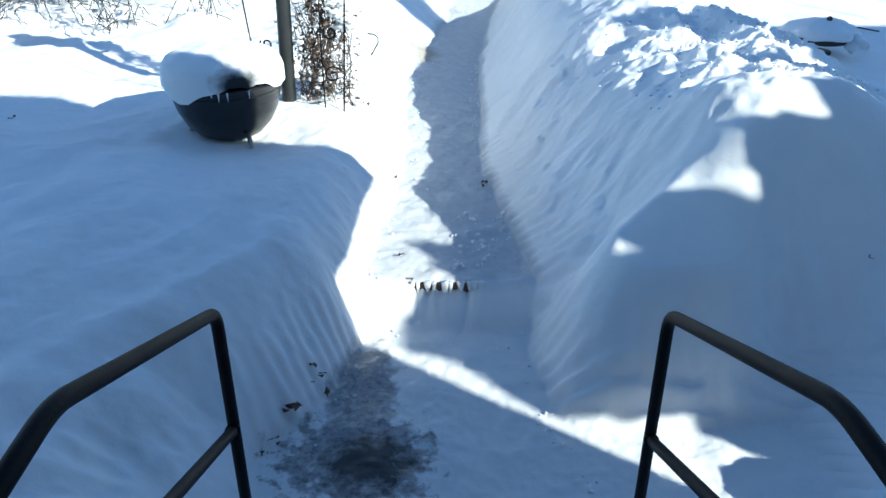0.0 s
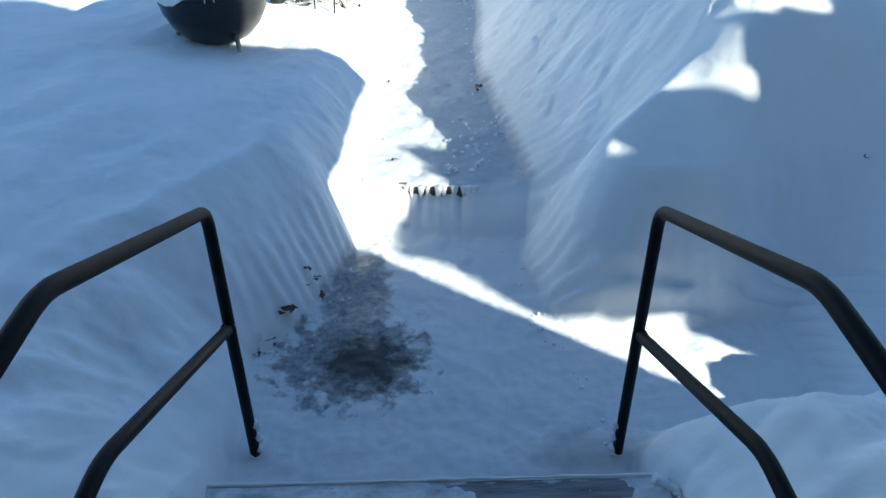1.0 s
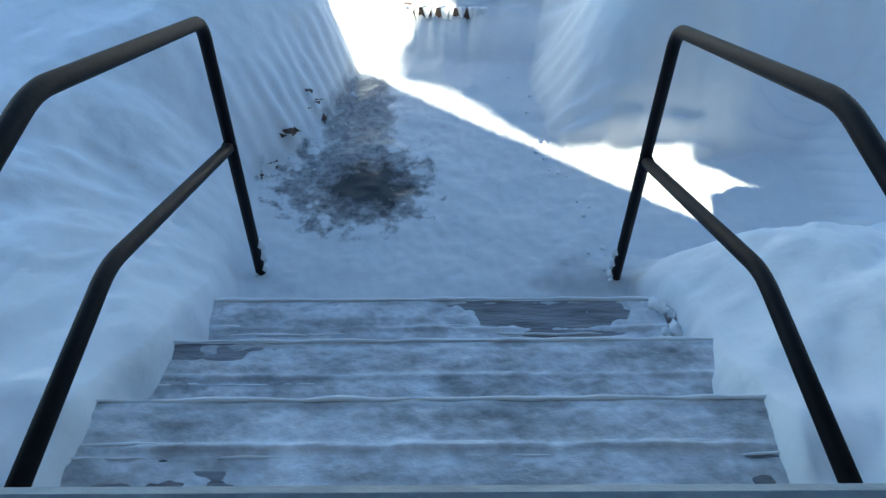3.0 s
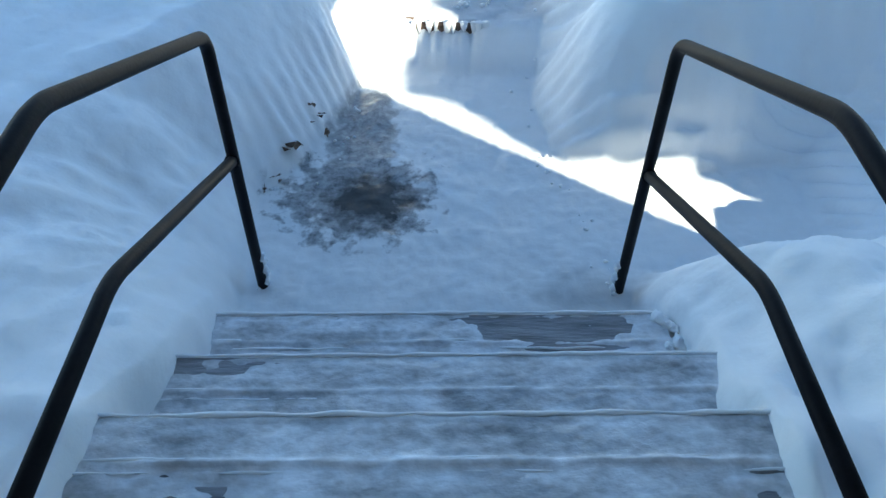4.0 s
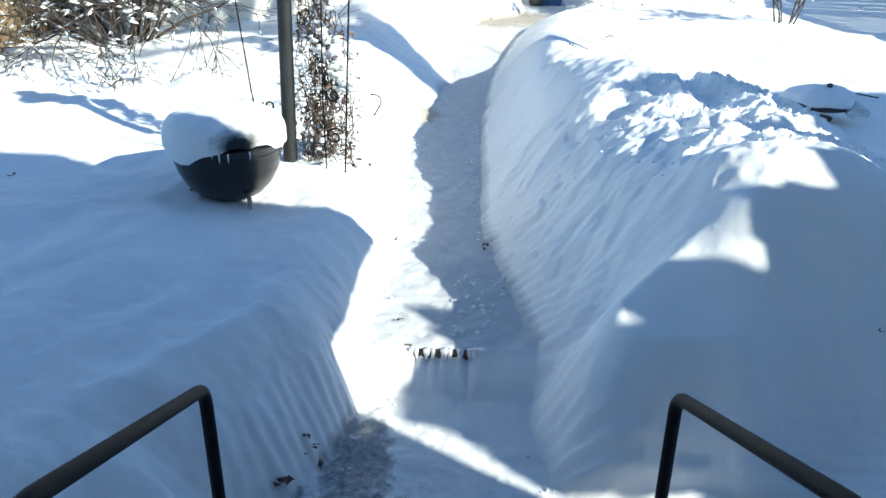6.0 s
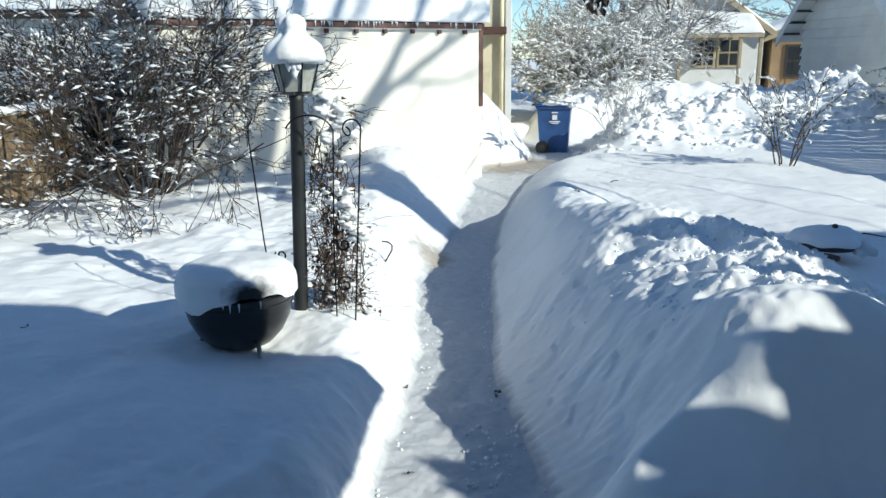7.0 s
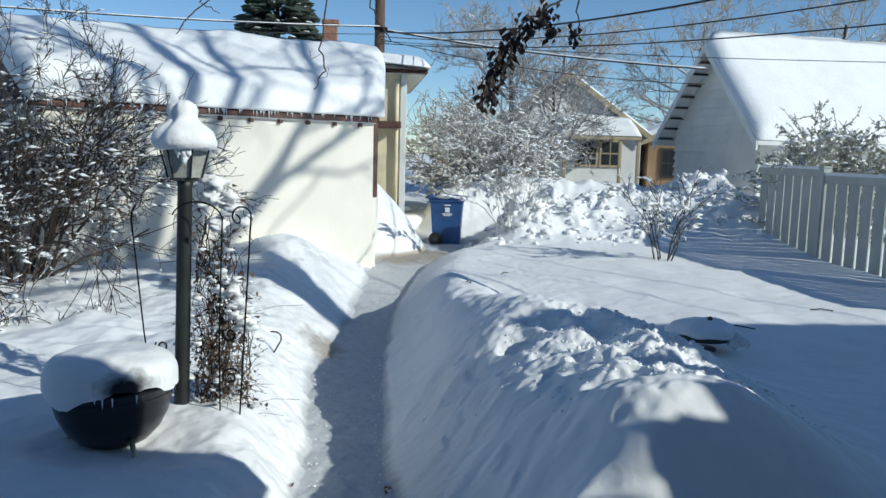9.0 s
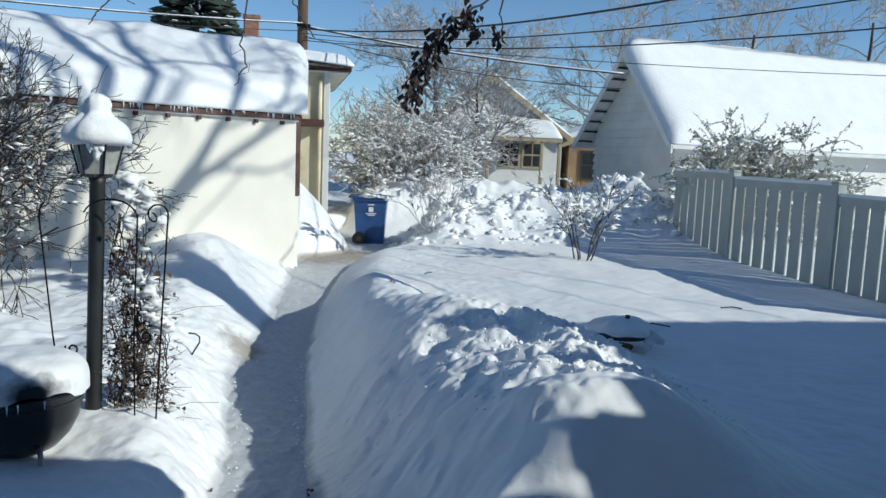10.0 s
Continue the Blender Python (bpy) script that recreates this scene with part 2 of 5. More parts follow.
# ---- geometry helpers ----
class Geo:
    """Vertices and faces of one mesh."""

    def __init__(self):
        self.v, self.f = [], []

    def box(self, c, size, rot=None, bev=0.0):
        b = min(bev, 0.45 * min(size))
        h = [s / 2 for s in size]
        n = len(self.v)
        m = rot or Matrix.Identity(3)
        c = Vector(c)
        if b <= 0:
            for sx in (-1, 1):
                for sy in (-1, 1):
                    for sz in (-1, 1):
                        self.v.append(c + m @ Vector((sx * h[0], sy * h[1], sz * h[2])))
            for q in ((0, 1, 3, 2), (4, 6, 7, 5), (0, 4, 5, 1), (2, 3, 7, 6), (0, 2, 6, 4), (1, 5, 7, 3)):
                self.f.append([n + i for i in q])
            return self
        idx = {}
        for sx in (-1, 1):
            for sy in (-1, 1):
                for sz in (-1, 1):
                    s = (sx, sy, sz)
                    for a in range(3):
                        p = [s[k] * (h[k] if k == a else h[k] - b) for k in range(3)]
                        idx[s, a] = len(self.v)
                        self.v.append(c + m @ Vector(p))
        for a in range(3):
            o = [k for k in range(3) if k != a]
            for sa in (-1, 1):
                q = []
                for u, w in ((-1, -1), (1, -1), (1, 1), (-1, 1)):
                    s = [0, 0, 0]
                    s[a], s[o[0]], s[o[1]] = sa, u, w
                    q.append(idx[tuple(s), a])
                self.f.append(q)
            for u in (-1, 1):
                for w in (-1, 1):
                    s1, s2 = [0, 0, 0], [0, 0, 0]
                    s1[a], s1[o[0]], s1[o[1]] = -1, u, w
                    s2[a], s2[o[0]], s2[o[1]] = 1, u, w
                    s1, s2 = tuple(s1), tuple(s2)
                    self.f.append([idx[s1, o[0]], idx[s2, o[0]], idx[s2, o[1]], idx[s1, o[1]]])
        for sx in (-1, 1):
            for sy in (-1, 1):
                for sz in (-1, 1):
                    self.f.append([idx[(sx, sy, sz), a] for a in range(3)])
        return self

    def tube(self, pts, r, sides=8, cap=True):
        pts = [Vector(p) for p in pts]
        k = len(pts)
        rs = r if isinstance(r, (list, tuple)) else [r] * k
        n = len(self.v)
        up = None
        for i, p in enumerate(pts):
            d = (pts[min(i + 1, k - 1)] - pts[max(i - 1, 0)])
            d = d.normalized() if d.length > 1e-9 else Vector((0, 0, 1))
            if up is None:
                up = d.orthogonal().normalized()
            up = (up - d * up.dot(d))
            up = up.normalized() if up.length > 1e-6 else d.orthogonal().normalized()
            s = d.cross(up)
            for j in range(sides):
                a = 2 * math.pi * j / sides
                self.v.append(p + (up * math.cos(a) + s * math.sin(a)) * rs[i])
        for i in range(k - 1):
            for j in range(sides):
                a, b = n + i * sides + j, n + i * sides + (j + 1) % sides
                self.f.append([a, b, b + sides, a + sides])
        if cap:
            self.f.append([n + j for j in range(sides)][::-1])
            self.f.append([n + (k - 1) * sides + j for j in range(sides)])
        return self

    def lathe(self, prof, c=(0, 0, 0), seg=32, wob=0.0, seed=0, squash=(1, 1)):
        """prof: (radius, height) from below upwards."""
        c = Vector(c)
        n = len(self.v)
        for r, z in prof:
            for j in range(seg):
                a = 2 * math.pi * j / seg
                w = 1 + wob * noise.noise(Vector((math.cos(a) * 1.7, math.sin(a) * 1.7, z * 4 + seed)))
                self.v.append(c + Vector((r * w * math.cos(a) * squash[0], r * w * math.sin(a) * squash[1], z + wob * 0.3 * r * noise.noise(Vector((math.cos(a) * 2, math.sin(a) * 2, seed + 9 + r))))))
        for i in range(len(prof) - 1):
            for j in range(seg):
                a, b = n + i * seg + j, n + i * seg + (j + 1) % seg
                self.f.append([a, b, b + seg, a + seg])
        self.f.append([n + j for j in range(seg)][::-1])
        self.f.append([n + (len(prof) - 1) * seg + j for j in range(seg)])
        return self

    def blob(self, c, r, seed=0, lat=5, lon=8, amp=0.35):
        """A lump with an uneven outline; r is a radius or three."""
        c = Vector(c)
        r3 = r if isinstance(r, (list, tuple)) else (r, r, r)
        n = len(self.v)
        for i in range(lat + 1):
            th = math.pi * i / lat
            for j in range(lon):
                ph = 2 * math.pi * j / lon
                d = Vector((math.sin(th) * math.cos(ph), math.sin(th) * math.sin(ph), math.cos(th)))
                o = Vector((seed * 3.1, seed * 1.7, 0))
                w = 1 + amp * (noise.noise(d * 1.6 + o) + 0.45 * noise.noise(d * 4.1 - o))
                self.v.append(c + Vector((d.x * r3[0], d.y * r3[1], d.z * r3[2])) * w)
        for i in range(lat):
            for j in range(lon):
                a, b = n + i * lon + j, n + i * lon + (j + 1) % lon
                self.f.append([a, a + lon, b + lon, b])
        return self

    def leaf(self, c, d, side, size):
        """A folded, curled leaf of four triangles."""
        c, d, side = Vector(c), Vector(d).normalized(), Vector(side).normalized()
        nrm = d.cross(side).normalized() if d.cross(side).length > 1e-6 else Vector((0, 0, 1))
        n = len(self.v)
        for a, b, h in ((0, 0, 0), (0.45, 0.38, 0.2), (1, 0, -0.1), (0.45, -0.38, 0.2), (0.5, 0, 0)):
            self.v.append(c + (d * a + side * b + nrm * h) * size)
        for q in ((0, 1, 4), (1, 2, 4), (2, 3, 4), (3, 0, 4)):
            self.f.append([n + i for i in q])
        return self

    def prism(self, ring, d):
        """A flat ring of points, pushed along d."""
        ring = [Vector(p) for p in ring]
        d = Vector(d)
        n, k = len(self.v), len(ring)
        self.v += ring + [p + d for p in ring]
        self.f.append([n + i for i in range(k)][::-1])
        self.f.append([n + k + i for i in range(k)])
        for i in range(k):
            j = (i + 1) % k
            self.f.append([n + i, n + j, n + k + j, n + k + i])
        return self

    def mesh(self, name, mat, smooth=False):
        me = bpy.data.meshes.new(name)
        me.from_pydata([tuple(p) for p in self.v], [], self.f)
        bm = bmesh.new()
        bm.from_mesh(me)
        bmesh.ops.recalc_face_normals(bm, faces=bm.faces)
        bm.to_mesh(me)
        bm.free()
        if smooth:
            me.polygons.foreach_set("use_smooth", [True] * len(me.polygons))
        me.materials.append(mat)
        return me


def part(name, geo, mat, parent=None, label="", smooth=False):
    ob = new(name, geo.mesh(name, mat, smooth) if isinstance(geo, Geo) else geo)
    if parent is not None:
        ob.parent = parent
        ob.matrix_parent_inverse = parent.matrix_basis.inverted()
    if label:
        tagged(ob, label)
    return ob


def thing(name, at, label, category, group="", kind=""):
    ob = new(name)
    ob.empty_display_size = 0.1
    ob.location = at
    return tagged(ob, label, category, group, kind)


def rotz(deg):
    return Matrix.Rotation(radians(deg), 3, "Z")


def smooth01(a):
    a = np.clip(a, 0, 1)
    return a * a * (3 - 2 * a)


def vnoise(x, y, seed=0):
    """Value noise in numpy, about -1 to 1."""
    xi, yi = np.floor(x).astype(np.int64), np.floor(y).astype(np.int64)
    fx, fy = smooth01(x - xi), smooth01(y - yi)

    def h(i, j):
        n = (i * 374761393 + j * 668265263 + seed * 974711) & 0x7FFFFFFF
        n = ((n ^ (n >> 13)) * 1274126177) & 0x7FFFFFFF
        return ((n ^ (n >> 16)) & 0xFFFF) / 32767.5 - 1

    a = h(xi, yi) * (1 - fx) + h(xi + 1, yi) * fx
    b = h(xi, yi + 1) * (1 - fx) + h(xi + 1, yi + 1) * fx
    return a * (1 - fy) + b * fy


def fbm(x, y, octaves=4, seed=0):
    t, amp, tot = 0, 1.0, 0
    for k in range(octaves):
        t = t + amp * vnoise(x * 2 ** k + 17.3 * k, y * 2 ** k - 9.1 * k, seed + k)
        tot += amp
        amp *= 0.5
    return t / tot


# ---- the snow-covered ground ----
YK = np.array([-50, 1.2, 1.6, 1.85, 2.05, 2.5, 2.8, 3.3, 4.0, 4.7, 6.0, 6.6, 7.7, 8.3, 10.0, 11.6, 12.3, 14.0, 17.0, 17.6, 900])
XL = np.array([-0.70, -0.64, -0.70, -0.70, -0.58, -0.41, -0.41, -0.38, -0.32, -0.32, -0.40, -0.30, -0.16, -0.08, 0.04, 0.16, 0.24, 0.95, 1.1, 3.0, 3.0])
XR = np.array([0.565, 0.51, 0.50, 0.40, 0.33, 0.27, 0.33, 0.25, 0.15, 0.14, 0.18, 0.20, 0.30, 0.36, 0.62, 0.95, 1.4, 2.3, 2.4, 3.0, 3.0])


def ground_height(x, y):
    xl, xr = np.interp(y, YK, XL), np.interp(y, YK, XR)
    xl = xl + 0.035 * fbm(y * 3.1, x * 2.5 + 3, 3, 5) + 0.035 * fbm(y * 9, x * 8, 3, 49) * smooth01((y - 2.9) / 0.6)
    xr = xr + 0.035 * fbm(y * 2.7, x * 2.5 + 8, 3, 6)
    beside = 1 - smooth01((y - 1.15) / 0.2)
    xl = xl + beside * 0.030 * fbm(y * 6, x * 5, 3, 55)
    xr = xr + beside * 0.030 * fbm(y * 6, x * 5 + 4, 3, 56)
    ax, ay = np.abs(x - 0.60) - 0.57, np.abs(y - 1.77) - 0.26
    d_bay = np.maximum(np.maximum(ax, ay), 0) + np.minimum(np.maximum(ax, ay), 0) + 0.04 * fbm(x * 5, y * 5, 3, 7)
    left = x < 0.5 * (xl + xr)
    dr, k = x - xr, 0.16
    mix = np.clip(0.5 + 0.5 * (d_bay - dr) / k, 0, 1)
    d = np.where(left, xl - x, d_bay * (1 - mix) + dr * mix - k * mix * (1 - mix))
    gap = smooth01((x + 0.225) / 0.03) * (1 - smooth01((x - 0.03) / 0.05)) * (0.75 + 0.5 * fbm(x * 40, 0 * y, 2, 18))
    floor_z = 0.15 * np.where(y > 2.80, 1.0, smooth01((y - 2.60) / 0.20) * (1 - 0.30 * gap))
    # level of the lying snow on both sides
    top_l = 0.50 + 0.06 * fbm(x * 0.5, y * 0.5, 3, 11) + 0.10 * np.exp(-((x + 0.95) / 0.5) ** 2 - ((y - 5.4) / 0.9) ** 2)
    top_l = top_l - 0.05 * np.exp(-((x + 1.06) / 0.28) ** 2 - ((y - 3.72) / 0.28) ** 2) + 0.04 * np.exp(-((x + 1.48) / 0.30) ** 2 - ((y - 3.36) / 0.22) ** 2) + 0.05 * fbm(x * 1.4 + 5, y * 1.4, 3, 16) + 0.014 * fbm(x * 8, y * 8, 3, 45) + 0.05 * smooth01((y - 5.0) / 0.8) * (1 - smooth01((y - 9.5) / 1.5)) * fbm(x * 3.2, y * 3.2, 4, 46)
    top_l = top_l + 0.10 * np.exp(-((x + 0.9) / 0.7) ** 2 - ((y - 8.0) / 1.6) ** 2) + 0.30 * np.exp(-((x + 0.7) / 1.0) ** 2 - ((y - 10.2) / 1.0) ** 2)
    crest = np.exp(-((x - np.interp(y, [2, 3, 4.3, 5.5, 8], [1.25, 1.36, 1.32, 0.90, 0.75])) / np.interp(y, [2, 3, 4.3, 5.5, 8], [0.62, 0.76, 0.85, 0.58, 0.5])) ** 2) * smooth01((y - 2.14) / 0.70) * (1 - 0.28 * smooth01((y - 4.6) / 1.6)) * (1 - smooth01((y - 6.8) / 2.2))
    top_r = 0.50 + 0.04 * fbm(x * 0.6, y * 0.6, 3, 12) + (0.53 - 0.03 * smooth01((y - 3.2) / 1.0)) * crest
    rough_r = crest * (1 - smooth01((y - 4.3) / 0.8)) * smooth01((y - 2.6) / 0.6)
    top_r = top_r + 0.030 * smooth01((y - 2.9) / 0.6) * (1 - smooth01((y - 7.0) / 1.5)) * (1 - smooth01((x - 2.0) / 0.6)) * (fbm(x * 3.6, y * 3.6, 4, 52) - 0.5 * np.abs(fbm(x * 8, y * 8, 3, 53)))
    top_r = top_r + crest * 0.05 * fbm(x * 1.5, y * 1.5, 3, 17) + rough_r * (0.045 + 0.08 * fbm(x * 2.6, y * 2.6, 3, 13) - 0.09 * np.abs(fbm(x * 4.5, y * 4.5, 3, 14)) - 0.030 * np.abs(fbm(x * 12, y * 12, 3, 42)) + 0.012 * fbm(x * 26, y * 26, 2, 19))
    # ploughed heaps further out
    heap = np.exp(-((y - 14.0) / 1.1) ** 2) * smooth01((x - 1.9) / 0.9) * (1 - smooth01((x - 6.3) / 1.0))
    top_r = top_r + heap * (0.90 - 0.55 * np.abs(fbm(x * 1.3, y * 1.3, 3, 21)) - 0.30 * np.abs(fbm(x * 3.1, y * 3.1, 3, 26)) + 0.10 * fbm(x * 4.5, y * 4.5, 3, 22))
    ridge = np.exp(-((y - 18.0) / 1.3) ** 2) * smooth01((x - 1.0) / 1.2) * (1 - smooth01((x - 7.5) / 1.5))
    ridge_h = ridge * (1.15 + 0.25 * fbm(x * 1.1, y * 1.1, 4, 23) + 0.10 * fbm(x * 4, y * 4, 3, 24))
    drift = np.exp(-((x - 7.3) / 1.2) ** 2 - ((y - 14.2) / 2.4) ** 2) * 0.75
    top_r = top_r + drift
    near_r = np.exp(-((x - 1.05) / 0.40) ** 2 - ((y - 1.05) / 0.35) ** 2)
    top_r = top_r + 0.06 * near_r - 0.02 + (0.05 * fbm(x * 6, y * 6, 4, 15) + 0.012 * fbm(x * 17, y * 17, 2, 44)) * smooth01((1.6 - y) / 0.3)
    # width of the cut faces
    w_l = np.interp(y, [0, 1.3, 1.8, 2.6, 3.5, 5, 6.6, 8, 12], [0.85, 0.80, 0.60, 0.34, 0.36, 0.45, 0.85, 1.15, 1.4])
    w_r = np.interp(y, [0, 1.2, 1.5, 2.1, 2.8, 4, 6, 9, 12], [0.70, 0.50, 0.40, 0.60, 0.66, 0.62, 0.56, 0.65, 0.7])
    k2 = smooth01((x - 0.85) / 0.4) * (1 - smooth01((y - 1.9) / 0.5)) * smooth01((y - 1.3) / 0.25)
    w_r = w_r * (1 - k2) + 1.5 * k2
    kf = np.exp(-((x - 0.72) / 0.42) ** 4 - ((y - 2.25) / 0.34) ** 4)
    w_r = w_r * (1 - kf) + 0.26 * kf
    top_l = top_l + 0.035 * fbm(x * 5, y * 5, 4, 54) * smooth01((1.7 - y) / 0.3)
    top_l = top_l + 0.10 * smooth01((1.25 - y) / 0.3) * np.exp(-((x + 0.95) / 0.4) ** 2)
    top_r = top_r + 0.12 * smooth01((1.15 - y) / 0.3) * np.exp(-((x - 0.9) / 0.4) ** 2)
    lump = np.exp(-((x - 1.08) / 0.15) ** 2 - ((y - 2.90) / 0.16) ** 2) * (0.07 + 0.05 * fbm(x * 9, y * 9, 3, 47)) + 0.06 * np.exp(-((x - 1.02) / 0.11) ** 2 - ((y - 2.60) / 0.12) ** 2)
    top_r = top_r + lump
    top, w = np.where(left, top_l, top_r), np.where(left, w_l, w_r)
    # beside the stairs the snow leans against the treads
    stair = np.interp(y, [0.6, 1.36, 1.5], [0.58, 0.07, 0.0])
    by = 1 - smooth01((y - 1.30) / 0.25)
    base = floor_z + np.where(d > 0, (stair + 0.015 + 0.02 * fbm(x * 9, y * 9, 3, 48)) * smooth01(d / 0.05), 0) * by
    top = np.maximum(top, base + 0.05 * by)
    s = np.clip(d / w, 0, 1)
    s = np.where(left, 1 - (1 - s) ** 1.9, 1 - (1 - s) ** 1.7)
    z = base + (top - base) * s
    # marks of the shovel on the cut faces
    face = np.clip(4 * s * (1 - s), 0, 1) * (1 - smooth01((y - 6.0) / 2))
    rip = np.sin((y * 0.85 + np.abs(d) * 0.55 * np.where(left, -1, 1)) * 2 * math.pi / np.where(left, 0.050, 0.066) + 0.6 * fbm(x * 3, y * 3, 2, 31))
    cut = smooth01(s / 0.08) * (1 - smooth01((s - 0.35) / 0.4))
    z = z + cut * np.where(left, 0.010, 0.014) * rip * smooth01((fbm(x * 1.3, y * 1.3, 2, 32) + 0.55) / 0.5) * np.where(left, smooth01((y - 1.75) / 0.3) * (1 - smooth01((y - 2.9) / 0.7)), smooth01((y - 1.4) / 0.4))
    z = z + face * (np.where(left, 0.030, 0.040) * fbm(x * 7, y * 7, 4, 33) - 0.022 * np.abs(fbm(x * 11, y * 11, 3, 51)) + 0.03 * fbm(x * 2.4, y * 2.4, 2, 38) + 0.010 * fbm(x * 18, y * 18, 2, 43))
    # trodden way
    tread = (1 - np.clip(s * 5, 0, 1))
    z = z + tread * (0.014 * fbm(x * 9, y * 9, 4, 34) + 0.007 * np.abs(fbm(x * 30, y * 30, 2, 35)))
    # open snow
    z = z + s * (0.016 * fbm(x * 2.2, y * 2.2, 4, 36) + 0.007 * fbm(x * 7, y * 7, 3, 39) + 0.004 * fbm(x * 16, y * 16, 3, 37))
    # heap at the garage corner
    z = np.where(ridge > 0.02, np.maximum(z, ridge_h + 0.15), z)
    corner = 1.45 * np.clip(1 - np.sqrt(((x - 0.05) / 1.15) ** 2 + ((y - 14.3) / 1.5) ** 2), 0, 1) ** 0.8
    z = np.where(corner > 0, np.maximum(z, 0.12 + corner * (1 + 0.06 * fbm(x * 3, y * 3, 3, 25))), z)
    # wide yard: gentle swells beyond
    z = z + 0.25 * smooth01((np.hypot(x, y) - 40) / 60) * fbm(x * 0.03, y * 0.03, 2, 41)
    return z


def height_at(x, y):
    return float(ground_height(np.array([float(x)]), np.array([float(y)]))[0])


def graded(stops):
    out = [stops[0][0]]
    for (a, sa), (b, sb) in zip(stops, stops[1:]):
        p = a
        while p < b - 1e-6:
            p = min(b, p + sa + (sb - sa) * (p - a) / (b - a))
            out.append(p)
    return np.array(out)


def ground():
    gx = graded([(-600, 120), (-30, 3), (-6, 0.12), (-2.2, 0.03), (-1.0, 0.012), (1.9, 0.012), (3.0, 0.04), (7.5, 0.08), (30, 3), (600, 120)])
    gy = graded([(-600, 120), (-20, 2), (0.3, 0.05), (1.3, 0.012), (4.6, 0.012), (8, 0.035), (16, 0.06), (22, 0.15), (60, 4), (600, 120)])
    xx, yy = np.meshgrid(gx, gy)
    zz = ground_height(xx, yy)
    zz = np.where((yy < 0.25) & (np.abs(xx) < 6), np.minimum(zz, 0.45), zz)
    co = np.stack([xx, yy, zz], -1).reshape(-1, 3)
    ny, nx = xx.shape
    i = (np.arange(ny - 1)[:, None] * nx + np.arange(nx - 1)[None, :]).reshape(-1)
    quads = np.stack([i, i + 1, i + nx + 1, i + nx], -1)
    me = bpy.data.meshes.new("ground")
    me.vertices.add(len(co))
    me.vertices.foreach_set("co", co.reshape(-1))
    me.loops.add(len(quads) * 4)
    me.loops.foreach_set("vertex_index", quads.reshape(-1))
    me.polygons.add(len(quads))
    me.polygons.foreach_set("loop_start", np.arange(len(quads)) * 4)
    me.polygons.foreach_set("use_smooth", np.ones(len(quads), bool))
    me.update(calc_edges=True)
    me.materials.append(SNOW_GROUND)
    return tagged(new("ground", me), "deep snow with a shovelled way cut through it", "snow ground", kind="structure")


ground()


# ---- the house that the camera looks out of ----
def own_house():
    g = Geo()
    y0, y1 = 0.0, 0.12
    for x0, x1, z0, z1 in ((-4.5, -0.62, -0.2, 2.92), (0.62, 3.05, -0.2, 2.92), (-0.62, 0.62, -0.2, 1.14), (-0.62, 0.62, 2.55, 2.92)):
        g.box(((x0 + x1) / 2, (y0 + y1) / 2, (z0 + z1) / 2), (x1 - x0, y1 - y0, z1 - z0))
    tagged(part("wall_north", g, HOUSEWALL), "painted outer wall of the house with a window opening", "wall", kind="structure")
    for nm, c, s in (("wall_east", (2.99, -4.0, 1.36), (0.12, 8.0, 3.12)), ("wall_west", (-4.44, -4.0, 1.36), (0.12, 8.0, 3.12)), ("wall_south", (-0.72, -8.06, 1.36), (7.56, 0.12, 3.12))):
        tagged(part(nm, Geo().box(c, s), HOUSEWALL), "plain painted house wall", "wall", kind="structure")
    tagged(part("floor", Geo().box((-0.72, -4.0, 0.35), (7.2, 7.9, 0.2)), PLANK), "plain wooden floor inside the house", "floor", kind="structure")
    tagged(part("ceiling", Geo().box((-0.72, -4.0, 2.70), (7.2, 7.9, 0.1)), WHITEPAINT), "plain white ceiling", "ceiling", kind="structure")
    g = Geo()
    g.prism([(3.32, 0.95, 2.78), (3.32, 0.93, 2.92), (3.32, 0.64, 3.45), (3.32, 0.40, 4.3), (3.32, -4.05, 7.6), (3.32, -8.4, 4.3), (3.32, -8.6, 2.92)], (-8.4, 0, 0))
    tagged(part("roof", g, SHINGLE), "pitched shingle roof of the house", "roof", kind="structure")
    w = tagged(new("window_1"), "window opening with a blue-grey painted sill", "window", kind="structure")
    part("window_sill", Geo().box((0, 0.066, 1.175), (1.23, 0.15, 0.07), rotz(1.6), 0.012), SILLPAINT, w)
    for sx in (-1, 1):
        part("window_frame", Geo().box((sx * 0.60, 0.06, 1.86), (0.04, 0.10, 1.29), bev=0.006), SILLPAINT, w)
    part("window_frame", Geo().box((0, 0.06, 2.53), (1.16, 0.10, 0.04), bev=0.006), SILLPAINT, w)


own_house()


# ---- the stairs ----
STAIR_TURN = radians(1.8)


